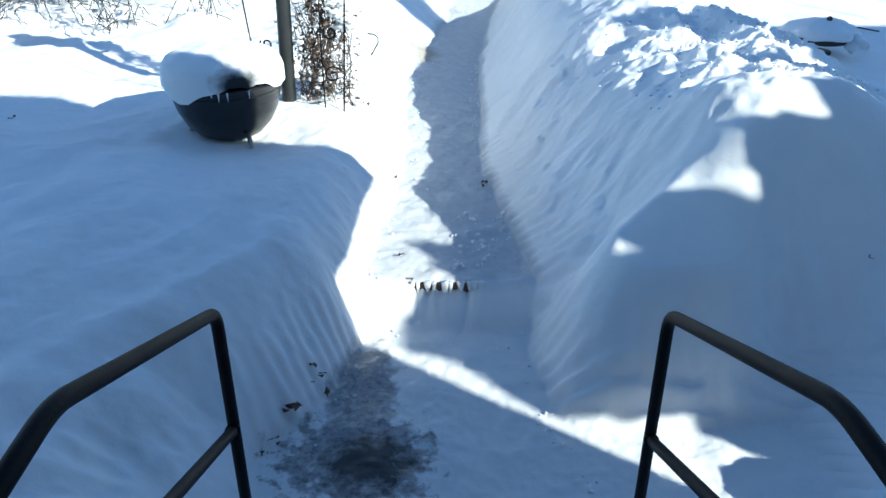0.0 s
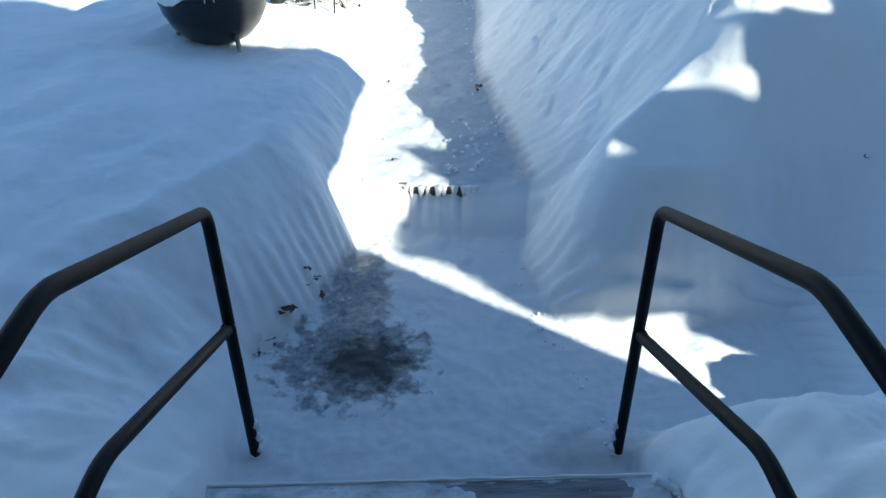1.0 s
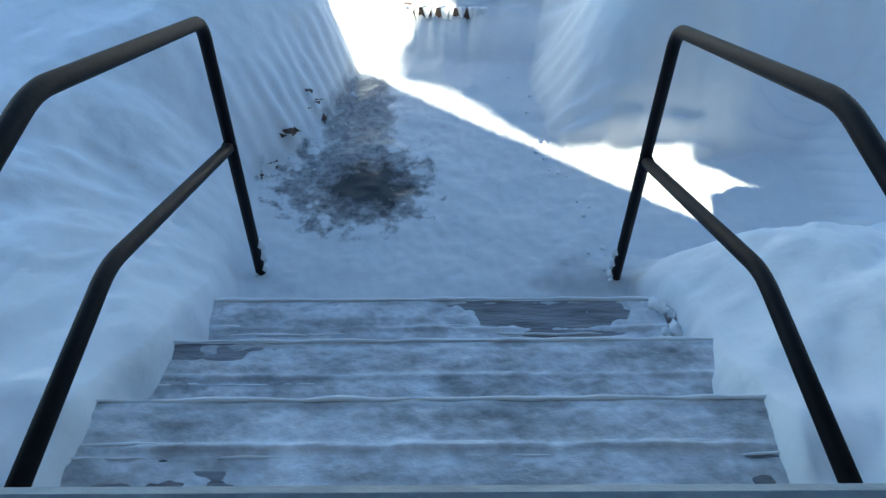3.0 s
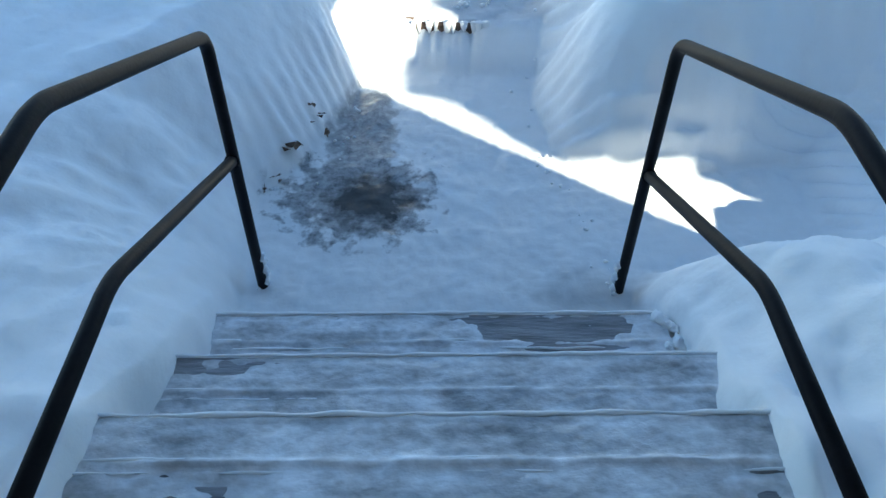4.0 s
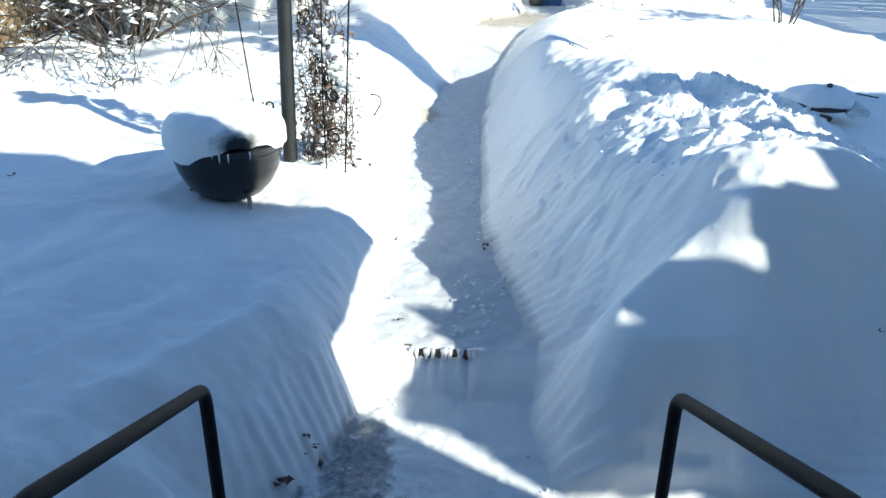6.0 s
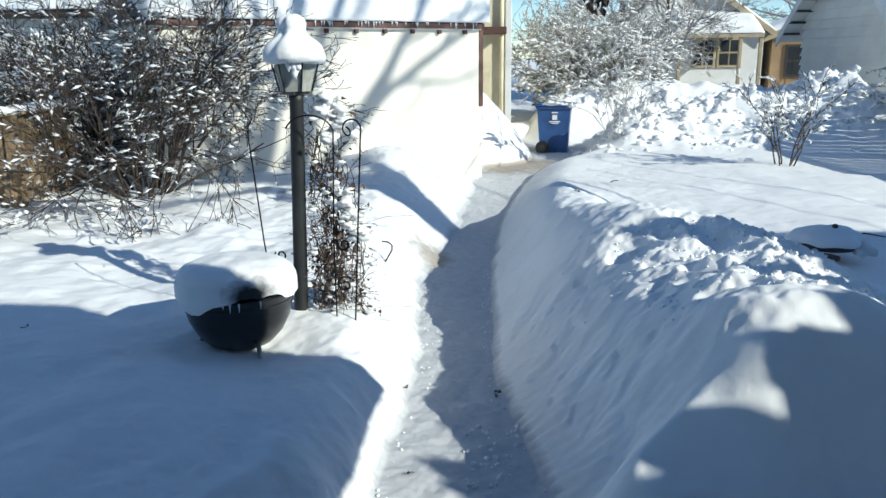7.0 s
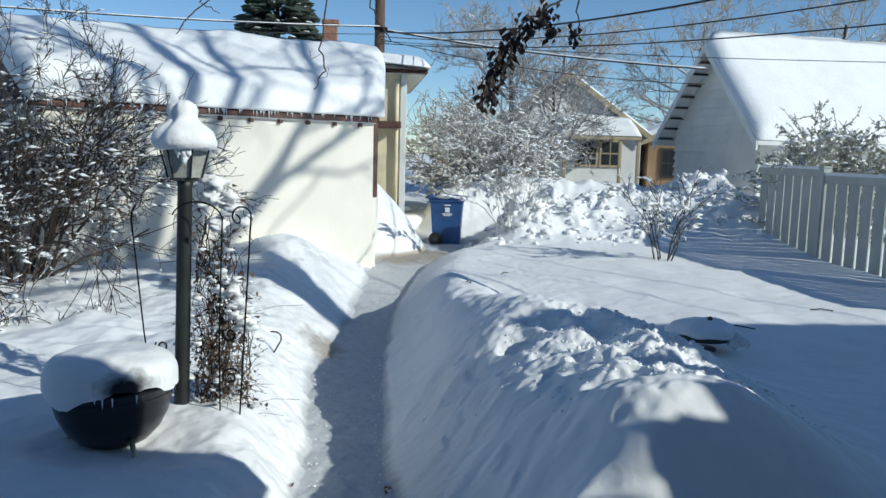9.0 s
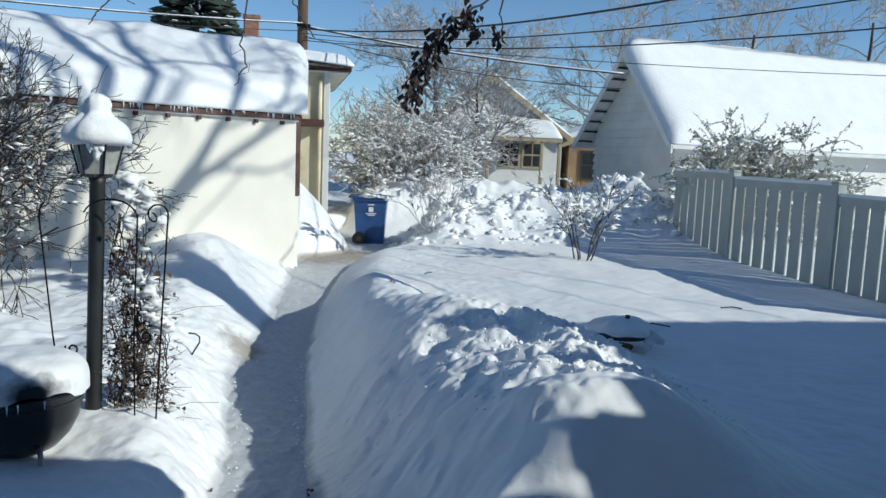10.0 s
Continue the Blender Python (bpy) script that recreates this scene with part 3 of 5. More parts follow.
def stairs():
    st = thing("stairs", (0, 0.9, 0), "weathered grey plank stairs with packed snow on the treads", "stairs")
    for front, z, x0, x1 in ((1.185, 0.18, -0.69, 0.54), (0.912, 0.36, -0.745, 0.60), (0.640, 0.54, -0.735, 0.60)):
        depth = 0.275 if z < 0.5 else 0.55
        n = 2 if z < 0.5 else 4
        for k in range(n):
            w = depth / n - 0.008
            part("plank", Geo().box(((x0 + x1) / 2, front - (k + 0.5) * depth / n + 0.012, z - 0.019), (x1 - x0, w, 0.038), bev=0.006), PLANK, st)
        part("riser", Geo().box(((x0 + x1) / 2, front - 0.03, z - 0.11), (x1 - x0 - 0.03, 0.022, 0.14), bev=0.003), PLANK, st)
    for sx in (-0.69, 0.50):
        g = Geo()
        g.prism([(sx, 1.19, 0.0), (sx, 1.19, 0.12), (sx, 0.92, 0.13), (sx, 0.92, 0.30), (sx, 0.64, 0.31), (sx, 0.64, 0.48), (sx, 0.13, 0.48), (sx, 0.13, 0.0)], (0.04, 0, 0))
        part("stringer", g, PLANK, st)
    st.rotation_euler.z = STAIR_TURN


def tread_snow():
    """Thin trodden snow on each tread, with worn gaps that bare the planks."""
    for front, back, z, x0, x1, seed in ((1.195, 0.917, 0.18, -0.69, 0.54, 1), (0.922, 0.645, 0.36, -0.745, 0.60, 2), (0.65, 0.13, 0.54, -0.735, 0.60, 3)):
        nx, ny = 220, 60 if z < 0.5 else 100
        xs, ys = np.linspace(x0, x1, nx), np.linspace(back, front, ny)
        xx, yy = np.meshgrid(xs, ys)
        h = 0.013 + 0.006 * fbm(xx * 4, yy * 12, 4, 50 + seed) + 0.005 * fbm(xx * 24, yy * 40, 3, 80 + seed) + 0.004 * fbm(xx * 1.6, yy * 3, 2, 60 + seed)
        edge = np.clip((front - yy) / 0.03, 0, 1)
        if seed == 1:
            h = h - (0.0105 + 0.006 * fbm(xx * 9, yy * 34, 4, 96)) * np.exp(-((xx - 0.24) / 0.24) ** 4 - ((yy - front + 0.05) / 0.13) ** 2)
        if seed == 2:
            h = h - (0.009 + 0.006 * fbm(xx * 9, yy * 40, 4, 97)) * np.exp(-((xx + 0.58) / 0.2) ** 2 - ((yy - front) / 0.06) ** 2)
        if seed == 3:
            h = h - 0.012 * np.exp(-((xx + 0.58) / 0.14) ** 2 - ((yy - 0.42) / 0.14) ** 2) * (1 + fbm(xx * 14, yy * 22, 3, 98)) - 0.009 * np.exp(-((xx - 0.55) / 0.12) ** 2 - ((yy - 0.42) / 0.16) ** 2)
        rib = 0.007 * np.exp(-((((front - yy) % 0.0917) - 0.012) / 0.007) ** 2)
        h = h + rib * (0.8 + 1.2 * fbm(xx * 6, yy * 2, 3, 70 + seed))
        zz = z - 0.006 + np.minimum(h, 0.028) * (0.35 + 0.65 * edge)
        me = bpy.data.meshes.new("tread_snow")
        i = (np.arange(ny - 1)[:, None] * nx + np.arange(nx - 1)[None, :]).reshape(-1)
        me.from_pydata(np.stack([xx, yy, zz], -1).reshape(-1, 3).tolist(), [], np.stack([i, i + 1, i + nx + 1, i + nx], -1).tolist())
        me.polygons.foreach_set("use_smooth", [True] * len(me.polygons))
        me.materials.append(TREADSNOW)
        lying = tagged(new("tread_snow", me), "thin trodden snow lying on a plank tread", "snow", "snow on the treads")
        rnd = random.Random(90 + seed)
        # thin ridges along the plank edges and lumps at the tread's ends
        for k, y in enumerate((front - 0.004, front - 0.095, front - 0.122, back + 0.03)):
            a = x0
            while a < x1 - 0.05:
                b = x1 if k == 0 else min(x1, a + rnd.uniform(0.12, 0.45))
                n = max(4, int((b - a) / 0.012))
                pts, rad = [], []
                for q in range(n + 1):
                    x = a + (b - a) * q / n
                    w = 0.5 + 0.5 * noise.noise(Vector((x * 9, y * 30, seed)))
                    pts.append((x, y + 0.004 * noise.noise(Vector((x * 14, seed, k))), z + 0.003 + 0.004 * w))
                    rad.append((0.0055 if k == 0 else 0.0035) * (0.25 + 1.1 * w) * min(1, 0.2 + q / 3, 0.2 + (n - q) / 3))
                part("snow_ridge", Geo().tube(pts, rad, 6), SNOW, lying, smooth=True)
                a = b + rnd.uniform(0.05, 0.5)
        g = Geo()
        for k in range(16):
            sx = rnd.choice((x0, x1))
            r = rnd.uniform(0.006, 0.022)
            g.blob((sx + rnd.gauss(0, 0.012), rnd.uniform(back, front), z + r * 0.4), (r, r * 1.2, r * 0.8), k + seed * 20, 6, 8, 0.9)
        part("snow_lumps", g, SNOW, lying, smooth=True)
        lying.matrix_world = Matrix.Translation((0, 0.9, 0)) @ Matrix.Rotation(STAIR_TURN, 4, "Z") @ Matrix.Translation((0, -0.9, 0))


stairs()
tread_snow()


def arc_points(pts, r, n=6):
    """A path with its inner corners rounded by radius r."""
    pts = [Vector(p) for p in pts]
    out = [pts[0]]
    for a, b, c in zip(pts, pts[1:], pts[2:]):
        u, v = (a - b).normalized(), (c - b).normalized()
        for k in range(n + 1):
            t = k / n
            p, q = b + u * r, b + v * r
            out.append(p * (1 - t) ** 2 + b * 2 * t * (1 - t) + q * t ** 2)
    return out + [pts[-1]]


def handrail(foot, top, join, bend_top, bend_mid, side):
    """A bent tube from the foot up and back along the stairs, with a middle rail welded on."""
    x, y = foot
    run = Vector((0.031, -1.0, 0.0))
    h = thing("handrail", (x, y, 0), "dark painted tubular steel handrail beside the stairs", "handrail", "stair handrails")
    bt, bm = Vector(bend_top), Vector(bend_mid)
    part("top_rail", Geo().tube(arc_points([(x, y, -0.12), (x, y, top), bt, bt + run * (bt.y - 0.15)], 0.050), 0.0158, 14), STEEL, h, smooth=True)
    part("middle_rail", Geo().tube(arc_points([(x, y, join), bm, bm + run * (bm.y - 0.15) + Vector((0, 0, 0.015))], 0.05), 0.0152, 14), STEEL, h, smooth=True)
    d = (bm - Vector((x, y, join))).normalized()
    part("weld", Geo().tube([Vector((x, y, join)) + d * 0.012, Vector((x, y, join)) + d * 0.022], 0.020, 12), STEEL, h, smooth=True)
    g = Geo()
    for k in range(5):
        g.blob((x + 0.012 * side, y + 0.003 + 0.01 * (k % 2), 0.02 + 0.025 * k), 0.016, k, 4, 6)
    part("frozen_snow", g, SNOW, h, smooth=True)


handrail((-0.618, 1.442), 0.855, 0.492, (-0.597, 0.695, 1.184), (-0.597, 0.690, 0.846), 1)
handrail((0.472, 1.440), 0.856, 0.470, (0.497, 0.735, 1.162), (0.497, 0.745, 0.803), -1)


# ---- the low step in the way ----
def path_step():
    st = thing("path_step", (-0.06, 2.80, 0), "low brown stone step, iced over with small icicles", "step")
    part("riser", Geo().box((-0.07, 2.815, 0.075), (0.40, 0.06, 0.14), bev=0.008), STONE, st)
    rnd = random.Random(4)
    x = -0.215
    while x < 0.09:
        w = rnd.uniform(0.010, 0.020)
        ln = rnd.uniform(0.03, 0.075)
        part("icicle", Geo().tube([(x, 2.782, 0.156), (x, 2.778, 0.150 - ln * 0.5), (x + rnd.uniform(-.004, .004), 2.770, 0.150 - ln)], [w, w * 0.7, 0.004], 7), SNOW, st, smooth=True)
        x += rnd.uniform(0.018, 0.05)


path_step()


# ---- kettle grill ----
def kettle_grill():
    cx, cy, zr = -1.230, 3.86, 0.745
    k = thing("kettle_grill", (cx, cy, 0.15), "black enamel kettle grill buried to its bowl under a snow cap", "grill")
    R = 0.293
    bowl = [(0.03, zr - 0.325), (0.10, zr - 0.312), (0.170, zr - 0.275), (0.225, zr - 0.215), (0.262, zr - 0.140), (0.281, zr - 0.06), (R, zr), (R + 0.008, zr + 0.004), (R + 0.008, zr + 0.014), (R - 0.01, zr + 0.016)]
    b = part("bowl", Geo().lathe(bowl, (cx, cy, 0), 48), ENAMEL, k, smooth=True)
    g = Geo()
    for r0, z0 in ((0.272, zr - 0.085), (0.284, zr - 0.035)):
        pts = [(cx + r0 * math.cos(a), cy + r0 * math.sin(a), z0) for a in np.linspace(0, 2 * math.pi, 49)]
        g.tube(pts, 0.004, 6, False)
    part("seam", g, ENAMEL, b, smooth=True)
    lid = [(R - 0.014, zr + 0.016), (R - 0.020, zr + 0.04), (0.245, zr + 0.075), (0.20, zr + 0.11), (0.15, zr + 0.125), (0.10, zr + 0.135), (0.01, zr + 0.14)]
    part("lid", Geo().lathe(lid, (cx, cy, 0), 48), ENAMEL, k, smooth=True)
    for a in (-50, 65, 185):
        c, s = math.cos(radians(a)), math.sin(radians(a))
        part("leg", Geo().tube([(cx + 0.19 * c, cy + 0.19 * s, zr - 0.21), (cx + 0.31 * c, cy + 0.31 * s, 0.15)], 0.0125, 10), ALU, k, "bare aluminium leg", smooth=True)
    # the cap of snow, open where the lid shows
    seg, rings = 72, 26
    g = Geo()
    for i in range(rings + 1):
        f = i / rings
        for j in range(seg):
            a = 2 * math.pi * j / seg
            c, s = math.cos(a), math.sin(a)
            lap = 0.035 * noise.noise(Vector((c * 2.2, s * 2.2, 3))) + 0.015 * noise.noise(Vector((c * 7, s * 7, 1)))
            lap += 0.05 * math.exp(-((a - 4.25) / 0.30) ** 2) - 0.045 * math.exp(-((a - 5.25) / 0.45) ** 2)
            r = (R + 0.020) * math.sin(min(1, f * 1.05) * math.pi / 2) ** 0.9
            z = zr + 0.168 - 0.158 * f ** 3.0 + 0.010 * noise.noise(Vector((c * r * 9, s * r * 9, 5)))
            if f > 0.93:
                z -= (f - 0.93) / 0.07 * (0.016 + lap)
                r += 0.004 * noise.noise(Vector((c * 12, s * 12, 8)))
            hx, hy = r * c - 0.10, r * s + 0.228
            hole = math.exp(-((hx + 0.4 * hy) / 0.080) ** 2 - ((hy - 0.3 * hx) / 0.048) ** 2) * (1 + 0.35 * noise.noise(Vector((hx * 22, hy * 22, 2))))
            z = z - 0.03 * hole
            g.v.append(Vector((cx - 0.004 + r * c, cy + r * s, z)))
    for i in range(rings):
        for j in range(seg):
            p, q = i * seg + j, i * seg + (j + 1) % seg
            g.f.append([p, p + seg, q + seg, q])
    part("snow_cap", g, SNOWCAP, k, "thick white snow cap with a melted hollow", smooth=True)
    g = Geo()
    rnd = random.Random(2)
    for a in (3.55, 3.75, 4.35, 4.75, 4.86, 5.0, 5.35):
        ln = rnd.uniform(0.02, 0.05)
        p = (cx + (R + 0.012) * math.cos(a), cy + (R + 0.012) * math.sin(a), zr + 0.01)
        part("icicle", Geo().tube([p, (p[0], p[1], p[2] - ln)], [0.006, 0.001], 6), ICE, k, smooth=True)


kettle_grill()


# ---- lamp post ----
def lamp_post():
    x, y = -0.985, 4.24
    lp = thing("lamp_post", (x, y, 0.3), "dark metal garden lamp post with a snow-capped lantern", "lamp post")
    tx = x + 0.035
    part("post", Geo().tube([(x, y, 0.25), (x, y, 0.5), (tx, y, 1.70), (tx, y, 1.735)], [0.040, 0.040, 0.038, 0.045], 20), DARKPOST, lp, smooth=True)
    ln = Geo().lathe([(0.045, 1.725), (0.075, 1.735), (0.075, 1.75)], (tx, y, 0), 4)
    part("base_plate", ln, DARKPOST, lp)
    rb, rt, zb, zt = 0.088, 0.128, 1.75, 1.905
    gl = part("glass", Geo().lathe([(rb * 0.92, zb), (rt * 0.92, zt)], (tx, y, 0), 6), LAMPGLASS, lp, "grey frosted lantern glass")
    for j in range(6):
        a = 2 * math.pi * j / 6
        part("lantern_bar", Geo().tube([(tx + rb * math.cos(a), y + rb * math.sin(a), zb), (tx + rt * math.cos(a), y + rt * math.sin(a), zt)], 0.0055, 6), DARKPOST, lp)
    part("lantern_rim", Geo().lathe([(rt + 0.004, zt - 0.008), (rt + 0.018, zt), (rt + 0.018, zt + 0.010), (0.05, zt + 0.05)], (tx, y, 0), 6), RUST, lp, "rusty lantern rim")
    part("finial", Geo().lathe([(0.03, zt + 0.04), (0.02, zt + 0.08), (0.028, zt + 0.1), (0.01, zt + 0.13)], (tx, y, 0), 12), DARKPOST, lp, smooth=True)
    g = Geo().lathe([(0.11, zt - 0.012), (0.150, zt - 0.004), (0.158, zt + 0.025), (0.152, zt + 0.055), (0.138, zt + 0.085), (0.112, zt + 0.110), (0.086, zt + 0.132), (0.070, zt + 0.150), (0.070, zt + 0.17), (0.077, zt + 0.195), (0.066, zt + 0.226), (0.030, zt + 0.246)], (tx, y, 0), 40, 0.36, 4)
    part("snow_cap", g, SNOW, lp, "tall lump of snow", smooth=True)
    g = Geo()
    for k, (dx, dz) in enumerate(((0.02, -0.01), (0.03, -0.035), (0.025, -0.06), (0.045, -0.02), (-0.005, -0.015))):
        g.blob((tx + dx, y - 0.125 + 0.1 * abs(dz), zt + dz), (0.016, 0.016, 0.030), k, 6, 8, 0.8)
    part("hanging_snow", g, SNOW, lp, smooth=True)


lamp_post()


# ---- wire trellis and plant hooks ----
def plant_hook(x0, y0, x1, top, lean, label):
    h = thing("plant_hook", (x0, y0, 0.4), label, "plant hook", "garden hooks")
    r = abs(x1 - x0) / 2
    sgn = 1 if x1 > x0 else -1
    pts = [(x0, y0, 0.3), (x0 + lean, y0, top - r)]
    for k in range(1, 13):
        a = math.pi * k / 12
        pts.append((x0 + lean + sgn * r * (1 - math.cos(a)), y0, top - r + r * math.sin(a)))
    part("rod", Geo().tube(pts, 0.0045, 8), STEEL, h, smooth=True)
    a0 = pts[-1]
    curl = [(a0[0] - sgn * 0.03 * (1 - math.cos(t)) * (1 - t / 9), y0, a0[2] - 0.03 * math.sin(t) - 0.005 * t) for t in np.linspace(0, 4.6, 14)]
    part("hook", Geo().tube(curl, 0.0042, 8), STEEL, h, smooth=True)
    return h


def spiral(cx, y, cz, r, start, turns, n=26):
    return [(cx + r * (1 - 0.75 * k / n) * math.cos(start + turns * 2 * math.pi * k / n), y, cz + r * (1 - 0.75 * k / n) * math.sin(start + turns * 2 * math.pi * k / n)) for k in range(n + 1)]


plant_hook(-0.66, 4.08, -0.755, 1.61, 0.075, "thin black metal plant hook with a curled arm in the snow")


def trellis():
    t = thing("trellis", (-0.92, 4.2, 0.4), "thin black wire garden trellis with scrolled ends", "trellis")
    for x0, x1 in ((-1.07, -1.19), (-0.755, -0.735)):
        part("rod", Geo().tube([(x0, 4.10, 0.35), ((x0 + x1) / 2 - 0.01, 4.10, 0.95), (x1, 4.10, 1.53)], 0.0042, 8), STEEL, t, smooth=True)
    arch = [(-1.19, 4.10, 1.53), (-1.185, 4.10, 1.58), (-1.165, 4.10, 1.61)]
    part("rod_end", Geo().tube(arch, 0.0042, 8), STEEL, t, smooth=True)
    top = [(-0.735 - 0.13 * (1 - math.cos(a)), 4.11, 1.53 + 0.10 * math.sin(a)) for a in np.linspace(0, math.pi * 0.9, 14)]
    part("arch", Geo().tube(top, 0.0042, 8), STEEL, t, smooth=True)
    for cx, cz, r, s in ((-1.05, 0.87, 0.035, 2.6), (-1.02, 0.78, 0.04, 0.6), (-0.70, 0.93, 0.04, 2.4), (-0.70, 0.70, 0.05, 0.5)):
        part("scroll", Geo().tube(spiral(cx, 4.10, cz, r, s, 1.3), 0.005, 6), STEEL, t, smooth=True)


trellis()


# ---- plants ----
def grow(rnd, p, d, length, r, depth, out, spread=0.6, kids=(2, 4), shrink=0.62, droop=0.0, segs=4, wild=0.25):
    """Branches as lists of (points, radii), thick to thin."""
    pts, rad = [Vector(p)], [r]
    d = Vector(d).normalized()
    for k in range(segs):
        d = (d + Vector((rnd.gauss(0, wild), rnd.gauss(0, wild), rnd.gauss(0, wild) - droop)) * 0.5).normalized()
        pts.append(pts[-1] + d * length / segs)
        rad.append(r * (1 - 0.55 * (k + 1) / segs))
    out.append((pts, rad, depth))
    if depth > 0:
        for _ in range(rnd.randint(*kids)):
            f = rnd.uniform(0.3, 1.0)
            i = min(segs - 1, int(f * segs))
            q = pts[i].lerp(pts[i + 1], f * segs - i)
            nd = (d + Vector((rnd.uniform(-1, 1), rnd.uniform(-1, 1), rnd.uniform(-0.6, 0.9))) * spread * 1.3).normalized()
            grow(rnd, q, nd, length * shrink * rnd.uniform(0.7, 1.2), max(rad[i] * 0.62, 0.0012), depth - 1, out, spread, kids, shrink, droop, segs, wild)


def shrub(name, at, label, category, stems, height, lean, seed, r=0.012, depth=3, bark=BARK, snow=0.0, snow_r=0.02, leaf=None, leaf_n=0, leaf_size=0.03, leafmat=None, droop=0.02, kids=(2, 4), spread=0.6, group="", wild=0.25, minr=0.0):
    rnd = random.Random(seed)
    sh = thing(name, at, label, category, group)
    segs_all = []
    for k in range(stems):
        a = 2 * math.pi * (k + rnd.random()) / stems
        l = lean * rnd.uniform(0.3, 1.2)
        d = Vector((math.cos(a) * l, math.sin(a) * l, 1))
        p = Vector(at) + Vector((math.cos(a) * 0.06, math.sin(a) * 0.06, -0.1)) * (1 + lean)
        one = []
        grow(rnd, p, d, height * rnd.uniform(0.55, 0.85), r, depth, one, spread, kids, 0.6, droop, 4, wild)
        g = Geo()
        for pts, rad, dep in one:
            g.tube(pts, [max(q, minr) for q in rad], 5 if dep > 1 else 3, False)
        part("stem", g, bark, sh, smooth=True)
        segs_all += one
    if snow:
        g = Geo()
        for pts, rad, dep in segs_all:
            for a, b in zip(pts, pts[1:]):
                if rnd.random() < snow:
                    m = a.lerp(b, rnd.random())
                    hor = 1 - abs((b - a).normalized().z)
                    s = snow_r * rnd.uniform(0.4, 1.3) * (0.5 + 0.7 * hor)
                    u = (b - a).normalized() * s * 2.8
                    n = len(g.v)
                    w = Vector((-u.y, u.x, 0)) * 0.5
                    c = m + Vector((0, 0, s * 0.25))
                    g.v += [c - u, c + w, c + u, c - w, c + Vector((0, 0, s * 0.8)), c - Vector((0, 0, s * 0.4))]
                    g.f += [[n + i for i in q] for q in ((0, 1, 4), (1, 2, 4), (2, 3, 4), (3, 0, 4), (1, 0, 5), (2, 1, 5), (3, 2, 5), (0, 3, 5))]
        part("snow_clumps", g, SNOW, sh, "small clumps of white snow", smooth=True)
    if leaf_n:
        g = Geo()
        tips = [s for s in segs_all if s[2] <= 1]
        for _ in range(leaf_n):
            pts, rad, dep = rnd.choice(tips)
            i = rnd.randrange(len(pts) - 1)
            q = pts[i].lerp(pts[i + 1], rnd.random())
            g.leaf(q, (rnd.uniform(-1, 1), rnd.uniform(-1, 1), rnd.uniform(-1, 0.5)), (rnd.uniform(-1, 1), rnd.uniform(-1, 1), rnd.uniform(-1, 1)), leaf_size * rnd.uniform(0.5, 1.3))
        part("leaves", g, leafmat, sh)
    return sh


def vine():
    """A dead climber tangled behind the post."""
    rnd = random.Random(12)
    v = thing("climbing_vine", (-0.86, 4.28, 0.5), "dead climbing vine with brown leaves and snow beside the lamp post", "vine")
    lv, sn = Geo(), Geo()
    for k in range(46):
        x, y = -0.79 + rnd.gauss(0, 0.10), 4.30 + rnd.uniform(-0.08, 0.12)
        z, topz = 0.42, rnd.uniform(0.8, 1.65)
        pts = [Vector((x, y, z))]
        while z < topz:
            z += 0.07
            cxm = -0.82 + 0.03 * math.sin(z * 3)
            x += rnd.gauss(0, 0.03) + (cxm - x) * 0.10
            y += rnd.gauss(0, 0.02) + (4.32 - y) * 0.10
            pts.append(Vector((x, y, z)))
        stems = Geo().tube(pts, rnd.uniform(0.0018, 0.004), 4, False)
        for _ in range(24):
            q = rnd.choice(pts) + Vector((rnd.gauss(0, 0.035), rnd.gauss(0, 0.03), rnd.uniform(-0.04, 0.04)))
            lv.leaf(q, (rnd.uniform(-1, 1), rnd.uniform(-1, 1), rnd.uniform(-1.4, 0.2)), (rnd.uniform(-1, 1), rnd.uniform(-1, 1), 0.2), rnd.uniform(0.014, 0.044))
        for _ in range(9):
            p = rnd.choice(pts)
            e = p + Vector((rnd.gauss(0, 0.10), rnd.gauss(0, 0.05), rnd.uniform(-0.05, 0.1)))
            stems.tube([p, p.lerp(e, 0.5) + Vector((0, 0, 0.02)), e], 0.0014, 3, False)
            if rnd.random() < 0.28:
                q = rnd.uniform(0.008, 0.020)
                sn.blob(e, (q * 1.5, q, q * 0.6), rnd.random() * 50, 5, 7, 0.9)
        part("stem", stems, BARK, v)
    for p, r in (((-0.70, 4.26, 1.12), 0.05), ((-0.66, 4.27, 1.00), 0.055), ((-0.68, 4.24, 1.06), 0.045), ((-0.62, 4.25, 0.96), 0.04), ((-0.78, 4.27, 1.72), 0.06), ((-0.75, 4.30, 1.64), 0.06), ((-0.72, 4.28, 1.56), 0.05), ((-0.80, 4.3, 1.5), 0.045), ((-0.74, 4.26, 1.20), 0.035)):
        for j in range(5):
            sn.blob(Vector(p) + Vector((rnd.gauss(0, r * 0.6), rnd.gauss(0, r * 0.4), rnd.gauss(0, r * 0.5))), (r * 0.75, r * 0.6, r * 0.45), p[2] * 7 + j, 8, 12, 1.0)
    part("leaves", lv, DEADLEAF, v, "curled brown leaves")
    part("snow_clumps", sn, SNOW, v, "clumps of white snow", smooth=True)


